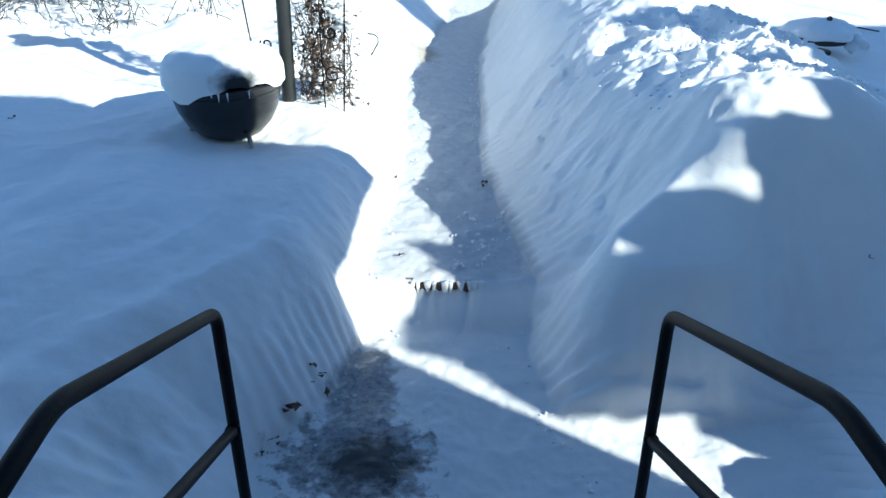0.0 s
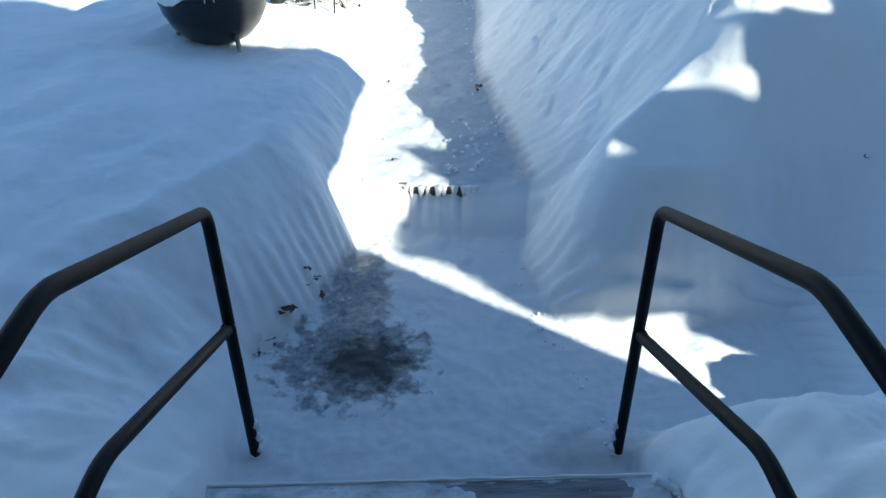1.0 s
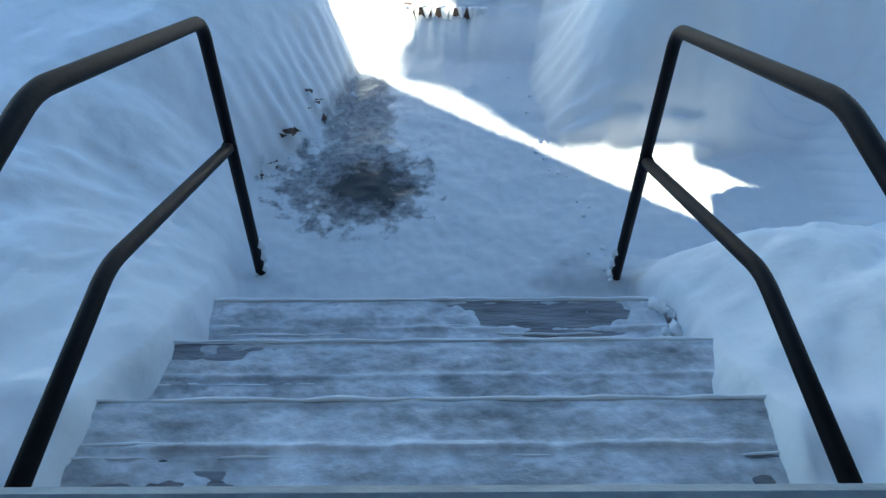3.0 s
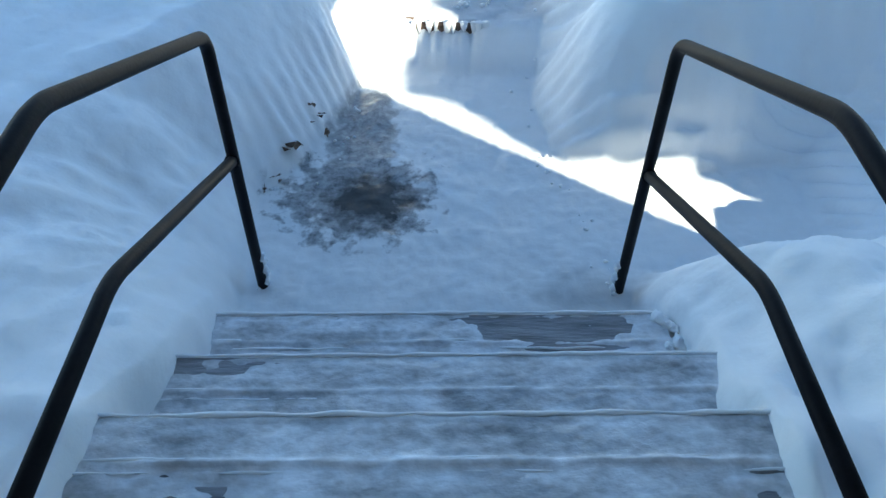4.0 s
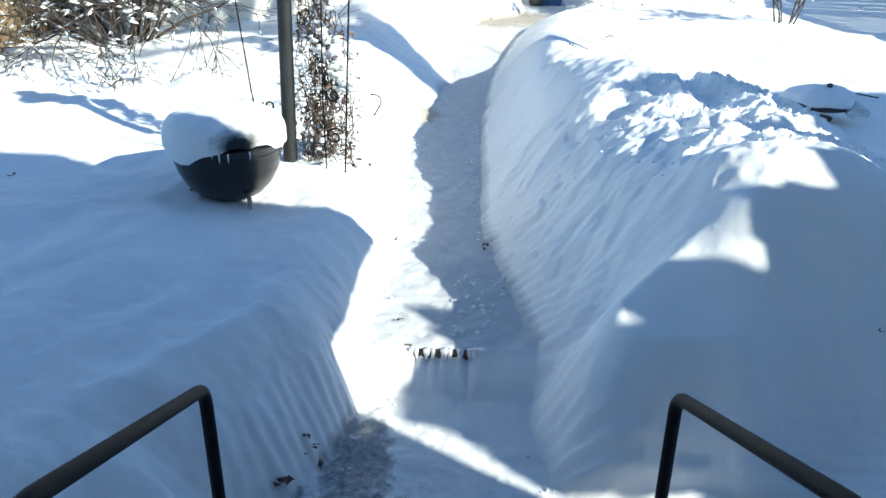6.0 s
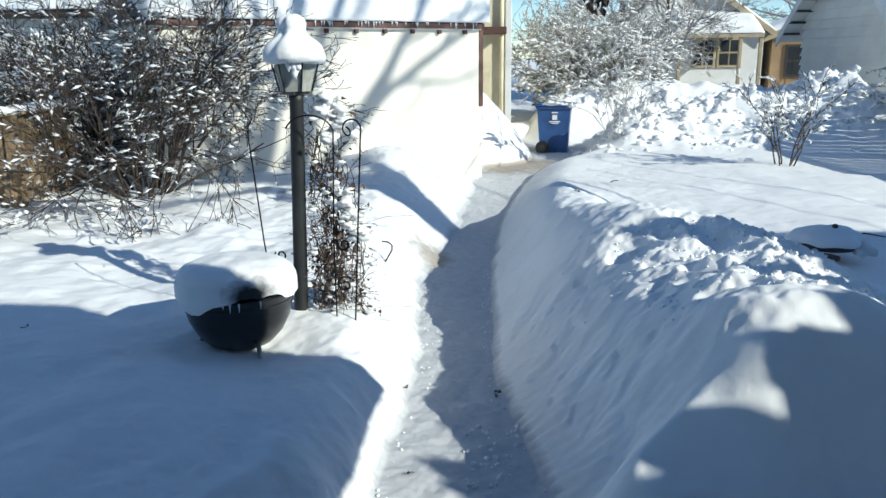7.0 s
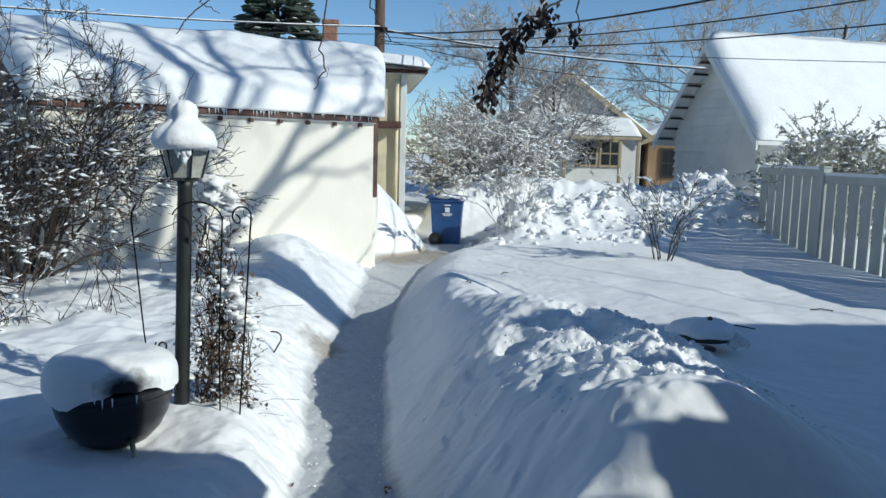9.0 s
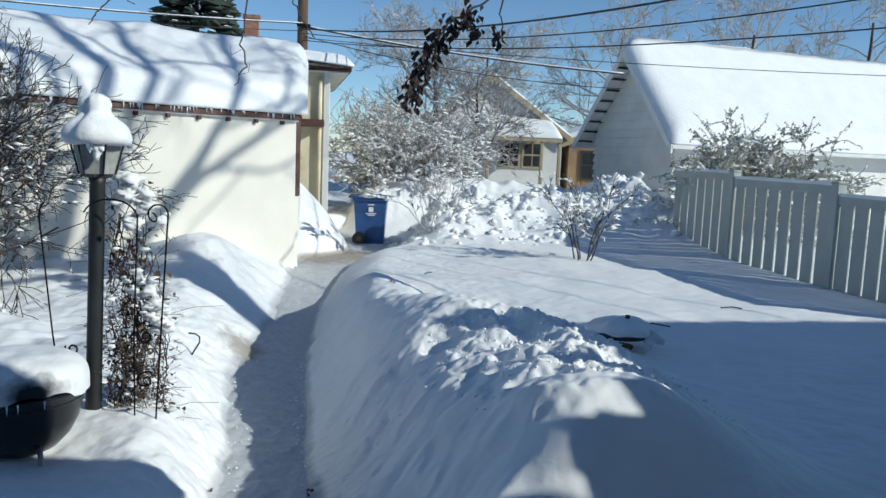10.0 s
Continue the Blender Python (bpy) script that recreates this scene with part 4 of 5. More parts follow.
vine()
shrub("bare_shrub", (-3.65, 8.6, 0.45), "large bare shrub with dark twigs carrying bits of snow", "shrub", 36, 2.35, 0.98, 21, r=0.020, depth=4, snow=0.16, snow_r=0.018, kids=(3, 4), spread=0.66, droop=0.07, minr=0.0036, wild=0.34)
shrub("bare_shrub", (-5.1, 9.9, 0.4), "bare twiggy shrub behind the larger one, dusted with snow", "shrub", 18, 1.9, 0.7, 22, r=0.016, depth=4, snow=0.10, snow_r=0.03, kids=(3, 4), spread=0.5, droop=0.03, minr=0.004)
shrub("sapling", (4.24, 10.5, 0.5), "small bare sapling with snow on its twigs", "sapling", 6, 1.2, 0.34, 5, r=0.013, depth=4, snow=0.30, snow_r=0.028, kids=(2, 3), minr=0.0045)
shrub("small_shrub", (2.55, 13.0, 0.75), "low frosted shrub in the ploughed snow", "shrub", 10, 0.95, 0.8, 6, r=0.009, depth=3, bark=FROSTBARK, snow=0.35, snow_r=0.035, kids=(2, 3), minr=0.004)
shrub("frosted_shrub", (3.0, 19.2, 0.9), "wide frosted shrub, its fine twigs white with rime", "shrub", 44, 2.3, 0.95, 7, r=0.022, depth=4, bark=FROSTBARK, snow=0.36, snow_r=0.03, kids=(3, 4), spread=0.7, droop=0.10, minr=0.0075)
shrub("evergreen_shrub", (8.6, 12.9, 0.6), "frosted broadleaf shrub behind the pale fence", "shrub", 46, 2.0, 0.80, 8, r=0.016, depth=3, bark=FROSTBARK, snow=0.35, snow_r=0.035, kids=(3, 4), spread=0.8, wild=0.4, droop=0.05, leaf_n=34000, leaf_size=0.055, leafmat=FROSTLEAF, minr=0.006)
shrub("evergreen_shrub", (-5.9, 10.7, 0.4), "dark low evergreen shrub with snow lying on it", "shrub", 18, 1.65, 0.9, 9, r=0.014, depth=3, snow=0.5, snow_r=0.11, kids=(2, 4), leaf_n=5000, leaf_size=0.12, leafmat=EVERGREEN, minr=0.005)


# ---- buildings ----
def roof_snow(corners_low, corners_high, thick, seed, name_parent, over=0.1, n=60, m=24, edge=0.18):
    """A pillow of snow on a roof slope given by its eave's and its ridge's end points."""
    a0, a1 = Vector(corners_low[0]), Vector(corners_low[1])
    b0, b1 = Vector(corners_high[0]), Vector(corners_high[1])
    g = Geo()
    nrm = (a1 - a0).cross(b0 - a0).normalized()
    if nrm.z < 0:
        nrm.negate()
    for i in range(m + 1):
        v = i / m
        for j in range(n + 1):
            u = j / n
            p = (a0.lerp(a1, u)).lerp(b0.lerp(b1, u), v)
            L = (a1 - a0).length
            e = min(u * L, (1 - u) * L, v * (b0 - a0).length)
            f = min(1, max(0, e / edge))
            f = math.sqrt(1 - (1 - f) ** 2)
            t = thick * (0.12 + 0.88 * f) * (1 + 0.14 * noise.noise(p * 0.7 + Vector((seed, 0, 0))) + 0.10 * noise.noise(p * 2.1) + 0.04 * noise.noise(p * 6.0))
            g.v.append(p + Vector((0, 0, t)) + nrm * 0.0)
    k = n + 1
    for i in range(m):
        for j in range(n):
            g.f.append([i * k + j, i * k + j + 1, (i + 1) * k + j + 1, (i + 1) * k + j])
    base = len(g.v)
    ring = [j for j in range(k)] + [i * k + n for i in range(1, m + 1)] + [m * k + j for j in range(n - 1, -1, -1)] + [i * k for i in range(m - 1, 0, -1)]
    for r in ring:
        q = g.v[r]
        i, j = divmod(r, k)
        u, v = j / n, i / m
        g.v.append((a0.lerp(a1, u)).lerp(b0.lerp(b1, u), v) + Vector((0, 0, 0.004)))
    cnt = len(ring)
    for s in range(cnt):
        t = (s + 1) % cnt
        g.f.append([ring[s], ring[t], base + t, base + s])
    g.f.append([base + s for s in range(cnt)])
    return part("roof_snow", g, SNOW, name_parent, "thick smooth snow on the roof", smooth=True)


def garage():
    """Low stuccoed garage with its eave towards the garden."""
    er, el = Vector((0.20, 11.59, 2.40)), Vector((-3.25, 9.49, 2.40))
    ax = (el - er).normalized()
    bk = Vector((ax.y, -ax.x, 0))
    if bk.y < 0:
        bk.negate()
    g = thing("garage", (-2, 11.5, 0), "cream stucco garage with a red-brown eave under thick snow", "garage")
    a, b = er + bk * 0.22, Vector((-3.66, 9.24, 2.40)) + bk * 0.22
    for p, q in ((a, b), (b, b + bk * 4.6), (b + bk * 4.6, a + bk * 4.6), (a + bk * 4.6, a)):
        d = (q - p).normalized()
        nn = Vector((-d.y, d.x, 0)) * 0.16
        part("wall", Geo().prism([(p.x, p.y, -0.2), (q.x, q.y, -0.2), (q.x, q.y, 2.34), (p.x, p.y, 2.34)], nn), STUCCO, g)
    rise = 0.86
    el = Vector((-3.74, 9.19, 2.40))
    r0, r1 = er + bk * 2.45 + Vector((0, 0, rise)) - ax * 0.55, el + bk * 2.45 + Vector((0, 0, rise))
    rf = Geo()
    k0, k1 = er + bk * 4.9, el + bk * 4.9
    dn = Vector((0, 0, -0.07))
    rf.prism([er + dn, r0 + ax * 0.55 + dn, k0 + dn], (el - er) * 0.98)
    part("roof", rf, SHINGLE, g)
    fa = Geo()
    mid = (er + el) / 2
    ang = math.degrees(math.atan2(ax.y, ax.x))
    fa.box(mid + Vector((0, 0, -0.045)) - bk * 0.012, ((el - er).length, 0.025, 0.065), rotz(ang), 0.004)
    part("fascia", fa, RUST, g, "red-brown eave board")
    so = Geo().box(mid + Vector((0, 0, -0.085)) + bk * 0.12, ((el - er).length, 0.24, 0.02), rotz(ang))
    part("soffit", so, WHITEPAINT, g)
    for k in range(11):
        p = er + ax * (0.25 + 0.42 * k) + bk * 0.08 + Vector((0, 0, -0.115))
        part("rafter_end", Geo().box(p, (0.05, 0.16, 0.07), rotz(ang), 0.006), RUST, g)
    ds = er + bk * 0.14 - ax * 0.07
    part("downpipe", Geo().box((ds.x, ds.y - 0.02, 1.80), (0.085, 0.075, 1.16), rotz(ang), 0.012), RUST, g, "rusty square downpipe")
    rk = Geo()
    for p, q in ((er, r0), (k0, r0)):
        rk.tube([p - ax * 0.02 + Vector((0, 0, -0.05)), q - ax * 0.02 + Vector((0, 0, -0.05))], 0.05, 4)
    part("rake_board", rk, RUST, g)
    roof_snow((er - ax * 0.12 - bk * 0.05, el - bk * 0.05), (Vector((0.40, 14.0, 3.36)), r1), 0.38, 1.0, g, n=110, m=34, edge=0.22)
    roof_snow((k0 - ax * 0.06, k1), (r0 - ax * 0.06, r1), 0.36, 2.0, g, n=40, m=12, edge=0.5)
    ic = Geo()
    rnd = random.Random(8)
    for k in range(64):
        u = rnd.random()
        p = er.lerp(el, u) - bk * 0.04 + Vector((0, 0, 0.0))
        ln = rnd.uniform(0.03, 0.13) * (0.4 + 0.6 * rnd.random())
        part("icicle", Geo().tube([p, p - Vector((0, 0, ln))], [0.011, 0.002], 5), ICE, g, smooth=True)
    wl = Geo()
    for u0, w in ((0.86, 0.45),):
        c = a.lerp(b, u0) - bk * 0.012
        wl.box((c.x, c.y, 1.75), (w, 0.03, 0.6), rotz(ang), 0.004)
    part("window", wl, PANE, g)


garage()


def gable_house(name, p, q, depth, base, eave, ridge, wallmat, label, snow=0.3, over=0.35, boards=0.0, roofmat=SHINGLE, category="house", trim=WHITEPAINT, lookouts=False, inset=True):
    """A building with a gable between the plan points p and q; its ridge runs back from there."""
    p, q = Vector((*p, 0)), Vector((*q, 0))
    ax = (q - p).normalized()
    bk = Vector((-ax.y, ax.x, 0))
    w = (q - p).length
    h = thing(name, (*((p + q) / 2).xy, base), label, category)
    up = Vector((0, 0, 1))
    mid = (p + q) / 2
    slope = (ridge - eave) / (w / 2)
    g = Geo()
    g.prism([p + up * base, q + up * base, q + up * eave, mid + up * ridge, p + up * eave], bk * depth)
    part("wall", g, wallmat, h)
    ol = over * slope
    for s, e0 in ((-1, p), (1, q)):
        lo = e0 + ax * (s * over) + up * (eave - ol) - bk * over
        hi = mid + up * ridge - bk * over
        t = up * 0.09
        part("roof", Geo().prism([lo + up * 0.01, hi + up * 0.01, hi + t, lo + t], bk * (depth + 2 * over)), roofmat, h)
        d = (hi - lo)
        part("rake_board", Geo().prism([lo - up * 0.10 - bk * 0.02, hi - up * 0.10 - bk * 0.02, hi + up * 0.10 - bk * 0.02, lo + up * 0.10 - bk * 0.02], bk * 0.05), trim, h)
        if lookouts:
            for k in range(1, 9):
                c = lo.lerp(hi, k / 9.0) + bk * (over * 0.5) - up * 0.07
                part("lookout", Geo().box(c, (0.05, over, 0.055), Matrix.Rotation(math.atan2(ax.y, ax.x), 3, "Z"), 0.006), DARKTRIM, h)
        if snow:
            a, b = lo + up * 0.095, lo + up * 0.095 + bk * (depth + 2 * over)
            c, e = hi + up * 0.095, hi + up * 0.095 + bk * (depth + 2 * over)
            roof_snow((a, b), (c, e), snow, s + 5.0, h, n=50, m=20, edge=0.4)
    if boards:
        z = base
        k = 0
        while z < ridge - 0.08:
            def half(zz):
                return w / 2 if zz <= eave else w / 2 * (ridge - zz) / (ridge - eave)
            b0, b1 = half(z), half(z + boards)
            lo, hi = z, min(z + boards, ridge)
            d0, d1 = -bk * 0.075, -bk * 0.004
            g = Geo()
            pts = [mid - ax * b0 + up * lo, mid + ax * b0 + up * lo, mid + ax * b1 + up * hi, mid - ax * b1 + up * hi]
            n = len(g.v)
            g.v += [pts[0] + d0, pts[1] + d0, pts[2] + d1, pts[3] + d1, pts[0] + bk * 0.01, pts[1] + bk * 0.01, pts[2] + bk * 0.01, pts[3] + bk * 0.01]
            g.f += [[0, 1, 2, 3], [4, 7, 6, 5], [0, 4, 5, 1], [1, 5, 6, 2], [2, 6, 7, 3], [3, 7, 4, 0]]
            part("clapboard", g, wallmat, h)
            z += boards
            k += 1
    return h, p, ax, bk, mid


# right-hand neighbour's garage: the gable faces the garden, the long roof runs away from it
gable_house("clapboard_garage", (8.25, 19.9), (8.78, 16.5), 9.0, 0.0, 2.72, 4.55, SIDING, "white clapboard garage with a steep snow-covered roof", 0.32, 0.45, 0.21, roofmat=WHITEPAINT, category="garage", lookouts=True)


def small_window(h, c, w, ht, rot, frame, cross=True):
    wd = part("window", Geo().box(c, (w + 0.12, 0.06, ht + 0.12), rot, 0.01), frame, h)
    off = rot @ Vector((0, -0.028, 0))
    for sx in (-1, 1):
        for sz in (-1, 1):
            part("pane", Geo().box(Vector(c) + off + rot @ Vector((sx * w * 0.255, 0, sz * ht * 0.255)), (w * 0.44, 0.02, ht * 0.44), rot), PANE, wd)


def far_house():
    h, p, ax, bk, mid = gable_house("white_house", (4.3, 26.0), (9.3, 25.4), 8.0, 0.0, 2.75, 4.55, WHITEPAINT, "small white house with a snowy porch roof", 0.12, 0.28, trim=TAN)
    rot = Matrix.Rotation(math.atan2(ax.y, ax.x), 3, "Z")
    for f in (0.645, 0.80):
        c = p + ax * 5.03 * f - bk * 0.03 + Vector((0, 0, 2.02))
        small_window(h, c, 0.62, 0.80, rot, TAN)
    a, b = p + ax * 2.1 - bk * 1.5, p + ax * 4.7 - bk * 1.5
    c, d = p + ax * 2.1, p + ax * 4.7
    up = Vector((0, 0, 1))
    part("porch_roof", Geo().prism([a + up * 2.55, c + up * 3.05, c + up * 2.95, a + up * 2.45], ax * 2.6), TAN, h)
    roof_snow((a + up * 2.56, b + up * 2.56), (c + up * 3.06, d + up * 3.06), 0.25, 9.0, h, n=24, m=10, edge=0.3)
    for f in (0.08, 0.75, 0.97):
        q = a.lerp(b, f) + bk * 0.08
        part("porch_post", Geo().box((q.x, q.y, 1.22), (0.10, 0.10, 2.46), rot, 0.01), TAN, h)


far_house()


def ochre_shed():
    h, p, ax, bk, mid = gable_house("ochre_shed", (9.8, 26.0), (13.5, 25.2), 6.0, 0.0, 2.55, 3.3, OCHRE, "low ochre outbuilding with three dark windows", 0.22, 0.3, trim=TAN, category="shed")
    rot = Matrix.Rotation(math.atan2(ax.y, ax.x), 3, "Z")
    for f in (0.18, 0.42, 0.66):
        small_window(h, p + ax * 3.8 * f - bk * 0.03 + Vector((0, 0, 1.75)), 0.42, 0.9, rot, DARKTRIM)


ochre_shed()


def yellow_house():
    h = thing("yellow_house", (-2.0, 18.5, 0), "pale yellow house with a red-brown eave behind the garage", "house")
    part("wall", Geo().box((-2.1, 19.0, 1.75), (6.0, 5.0, 3.5)), YELLOW, h)
    part("corner_board", Geo().box((0.86, 16.48, 1.75), (0.13, 0.06, 3.5), bev=0.01), WHITEPAINT, h)
    part("downpipe", Geo().tube([(0.72, 16.42, 3.4), (0.72, 16.42, 0.3)], 0.045, 10), YELLOW, h, smooth=True)
    part("eave", Geo().box((-2.0, 19.1, 3.555), (6.7, 5.5, 0.07), bev=0.01), RUST, h, "red-brown eave")
    part("soffit", Geo().box((-2.0, 19.1, 3.505), (6.6, 5.4, 0.03)), WHITEPAINT, h)
    part("roof", Geo().prism([(1.35, 16.1, 3.592), (-5.35, 16.1, 3.592), (-2.0, 16.1, 3.88)], (0, 6.0, 0)), SHINGLE, h)
    for x in (1.38, -5.38):
        roof_snow((Vector((x, 16.05, 3.60)), Vector((x, 22.1, 3.60))), (Vector((-2.0, 16.05, 3.89)), Vector((-2.0, 22.1, 3.89))), 0.24, 3.0, h, n=30, m=24, edge=0.4)
    part("lean_to", Geo().box((0.55, 16.2, 2.45), (0.5, 0.4, 0.14), bev=0.01), RUST, h)


yellow_house()


def left_house():
    h = thing("neighbour_house", (-9, 16, 0), "neighbour's low house with snow on its roof and a brick chimney", "house")
    part("wall", Geo().box((-9.5, 17.5, 1.35), (7.0, 6.0, 2.7)), SIDING, h)
    part("eave", Geo().box((-9.5, 17.5, 2.74), (7.6, 6.8, 0.12), bev=0.02), DARKTRIM, h)
    part("roof", Geo().prism([(-5.7, 14.1, 2.8), (-5.7, 20.9, 2.8), (-5.7, 17.5, 3.9)], (-7.6, 0, 0)), SHINGLE, h)
    roof_snow((Vector((-5.65, 14.05, 2.81)), Vector((-13.3, 14.05, 2.81))), (Vector((-5.65, 17.5, 3.92)), Vector((-13.3, 17.5, 3.92))), 0.32, 4.0, h, n=40, m=16, edge=0.4)
    c = part("chimney", Geo().box((-8.25, 17.2, 4.05), (0.46, 0.46, 1.35), bev=0.02), STONE, h, "weathered brick chimney")
    part("chimney_cap", Geo().box((-8.25, 17.2, 4.76), (0.54, 0.54, 0.09), bev=0.015), STONE, c)
    rot = Matrix.Identity(3)
    for x in (-7.6, -10.5):
        small_window(h, Vector((x, 14.48, 1.75)), 0.9, 0.9, rot, WHITEPAINT)


left_house()
cn = thing("brick_chimney", (-0.98, 25.0, 0), "red brick chimney rising behind the roofs", "chimney")
part("shaft", Geo().box((-0.98, 25.0, 2.85), (0.42, 0.42, 5.8), bev=0.02), BRICK, cn)
part("cap", Geo().box((-0.98, 25.0, 5.80), (0.52, 0.52, 0.14), bev=0.02), BRICK, cn)


# ---- fences ----
def pale_fence():
    f = thing("pale_fence", (6.65, 10.0, 0.3), "pale grey vinyl fence with gapped slats, snow along its rails", "fence")
    secs = [(6.62, 5.98, 8.32, 1.53), (6.62, 8.32, 10.58, 1.66), (6.62, 10.58, 12.42, 1.74)]
    slat = Geo().box((0, 0, 0), (0.022, 0.214, 1.0), bev=0.004).mesh("slat", GREYPAINT)
    for x, y0, y1, top in secs:
        part("post", Geo().box((x, y0, (top - 0.4) / 2 + 0.045), (0.125, 0.125, top + 0.49), bev=0.008), GREYPAINT, f)
        part("post_cap", Geo().box((x, y0, top + 0.105), (0.145, 0.145, 0.03), bev=0.01), GREYPAINT, f)
        for zr, hh in ((top + 0.02, 0.10), (0.42, 0.10)):
            part("rail", Geo().prism([(x - 0.03, y0, zr - hh / 2), (x + 0.03, y0, zr - hh / 2), (x + 0.03, y0, zr + hh / 2), (x - 0.03, y0, zr + hh / 2)], (0, y1 - y0, 0)), GREYPAINT, f)
        part("rail_snow", Geo().prism([(x - 0.035, y0 + 0.06, top + 0.072), (x + 0.035, y0 + 0.06, top + 0.072), (x + 0.022, y0 + 0.06, top + 0.115), (x - 0.022, y0 + 0.06, top + 0.115)], (0, y1 - y0 - 0.12, 0)), SNOW, f, "strip of snow")
        n = int((y1 - y0 - 0.16) / 0.235)
        for k in range(n):
            ob = part("slat", slat, GREYPAINT, f)
            hgt = top - 0.03 - 0.30
            ob.matrix_basis = Matrix.LocRotScale((x, y0 + 0.06 + (k + 0.5) / n * (y1 - y0 - 0.12), 0.30 + hgt / 2), None, (1, 1, hgt))
            ob.matrix_parent_inverse = f.matrix_basis.inverted()


pale_fence()


def board_fence():
    f = thing("board_fence", (-4.5, 7.65, 0.3), "weathered brown wooden board fence with snow on top", "fence")
    rnd = random.Random(3)
    snow_pad = Geo()
    corner = Vector((-4.52, 7.62, 0))
    for a, b in ((Vector((-6.3, 4.55, 0)), corner), (corner, Vector((-4.72, 9.3, 0)))):
        d = (b - a).normalized()
        rot = Matrix.Rotation(math.atan2(d.y, d.x), 3, "Z")
        out = Vector((d.y, -d.x, 0))
        n = int((b - a).length / 0.105)
        for k in range(n):
            c = a.lerp(b, (k + 0.5) / n)
            t = 1.40 + rnd.uniform(-0.012, 0.012)
            tilt = rot @ Matrix.Rotation(radians(rnd.gauss(0, 0.5)), 3, "Y")
            part("board", Geo().box((c.x, c.y, (t + 0.2) / 2), (0.085, 0.02, t - 0.2), tilt, 0.004), FENCEWOOD, f)
        for z in (0.62, 1.30):
            c = (a + b) / 2 - out * 0.035
            part("rail", Geo().box((c.x, c.y, z), ((b - a).length, 0.04, 0.08), rot, 0.005), FENCEWOOD, f)
        c = (a + b) / 2
        part("cap_board", Geo().box((c.x, c.y, 1.42), ((b - a).length, 0.13, 0.03), rot, 0.005), FENCEWOOD, f)
        m = int((b - a).length / 0.08)
        for k in range(m + 1):
            c = a.lerp(b, k / m)
            snow_pad.blob((c.x, c.y, 1.45), (0.085, 0.085, 0.05), k, 5, 8)
    part("corner_post", Geo().box((corner.x, corner.y, 0.80), (0.09, 0.09, 1.24), bev=0.006), FENCEWOOD, f)
    part("top_snow", snow_pad, SNOW, f, "pad of snow", smooth=True)


board_fence()


# ---- utility pole and wires ----
def utility_pole():
    p = thing("utility_pole", (0.38, 18.0, 0), "brown wooden utility pole behind the garage", "utility pole")
    part("pole", Geo().tube([(0.38, 18, -0.3), (0.38, 18, 8.5)], [0.13, 0.10], 16), POLEWOOD, p, smooth=True)
    part("crossarm", Geo().box((0.38, 17.9, 7.8), (2.0, 0.09, 0.11), bev=0.01), POLEWOOD, p)
    part("bracket", Geo().box((0.40, 17.86, 4.62), (0.30, 0.05, 0.06), bev=0.01), STEEL, p)


def wire(a, b, sag, r, label, snow=False):
    a, b = Vector(a), Vector(b)
    pts = [a.lerp(b, t) - Vector((0, 0, sag * 4 * t * (1 - t))) for t in np.linspace(0, 1, 25)]
    w = thing("overhead_wire", a, label, "wire", "overhead wires")
    part("cable", Geo().tube(pts, r, 6), BLACKPLASTIC, w, smooth=True)
    if snow:
        part("snow_line", Geo().tube([q + Vector((0, 0, r * 1.5)) for q in pts], r * 0.9, 6), SNOW, w, "line of snow", smooth=True)


utility_pole()
wire((0.38, 17.9, 4.66), (-16.0, 7.0, 4.0), 0.35, 0.011, "black overhead cable lined with snow", True)
wire((0.38, 17.9, 4.50), (-14.0, 8.0, 3.55), 0.25, 0.008, "thin black overhead wire between pole and roofs")
wire((0.38, 17.9, 4.60), (7.55, 16.9, 3.90), 0.10, 0.016, "snow-lined overhead cable to the garage", True)
wire((0.38, 17.9, 4.40), (7.7, 17.2, 3.6), 0.20, 0.008, "thin black overhead wire between pole and roofs")
wire((0.38, 17.9, 4.55), (8.2, 2.6, 4.6), 0.62, 0.015, "black overhead service cable")
wire((0.38, 17.9, 4.45), (9.2, 2.4, 4.3), 0.62, 0.009, "thin black overhead wire across the garden")
wire((0.38, 17.9, 4.30), (9.6, 3.0, 3.75), 0.45, 0.009, "thin black overhead wire across the garden")
wire((0.38, 17.9, 4.35), (15.0, 12.0, 3.75), 0.15, 0.007, "thin black overhead wire across the garden")


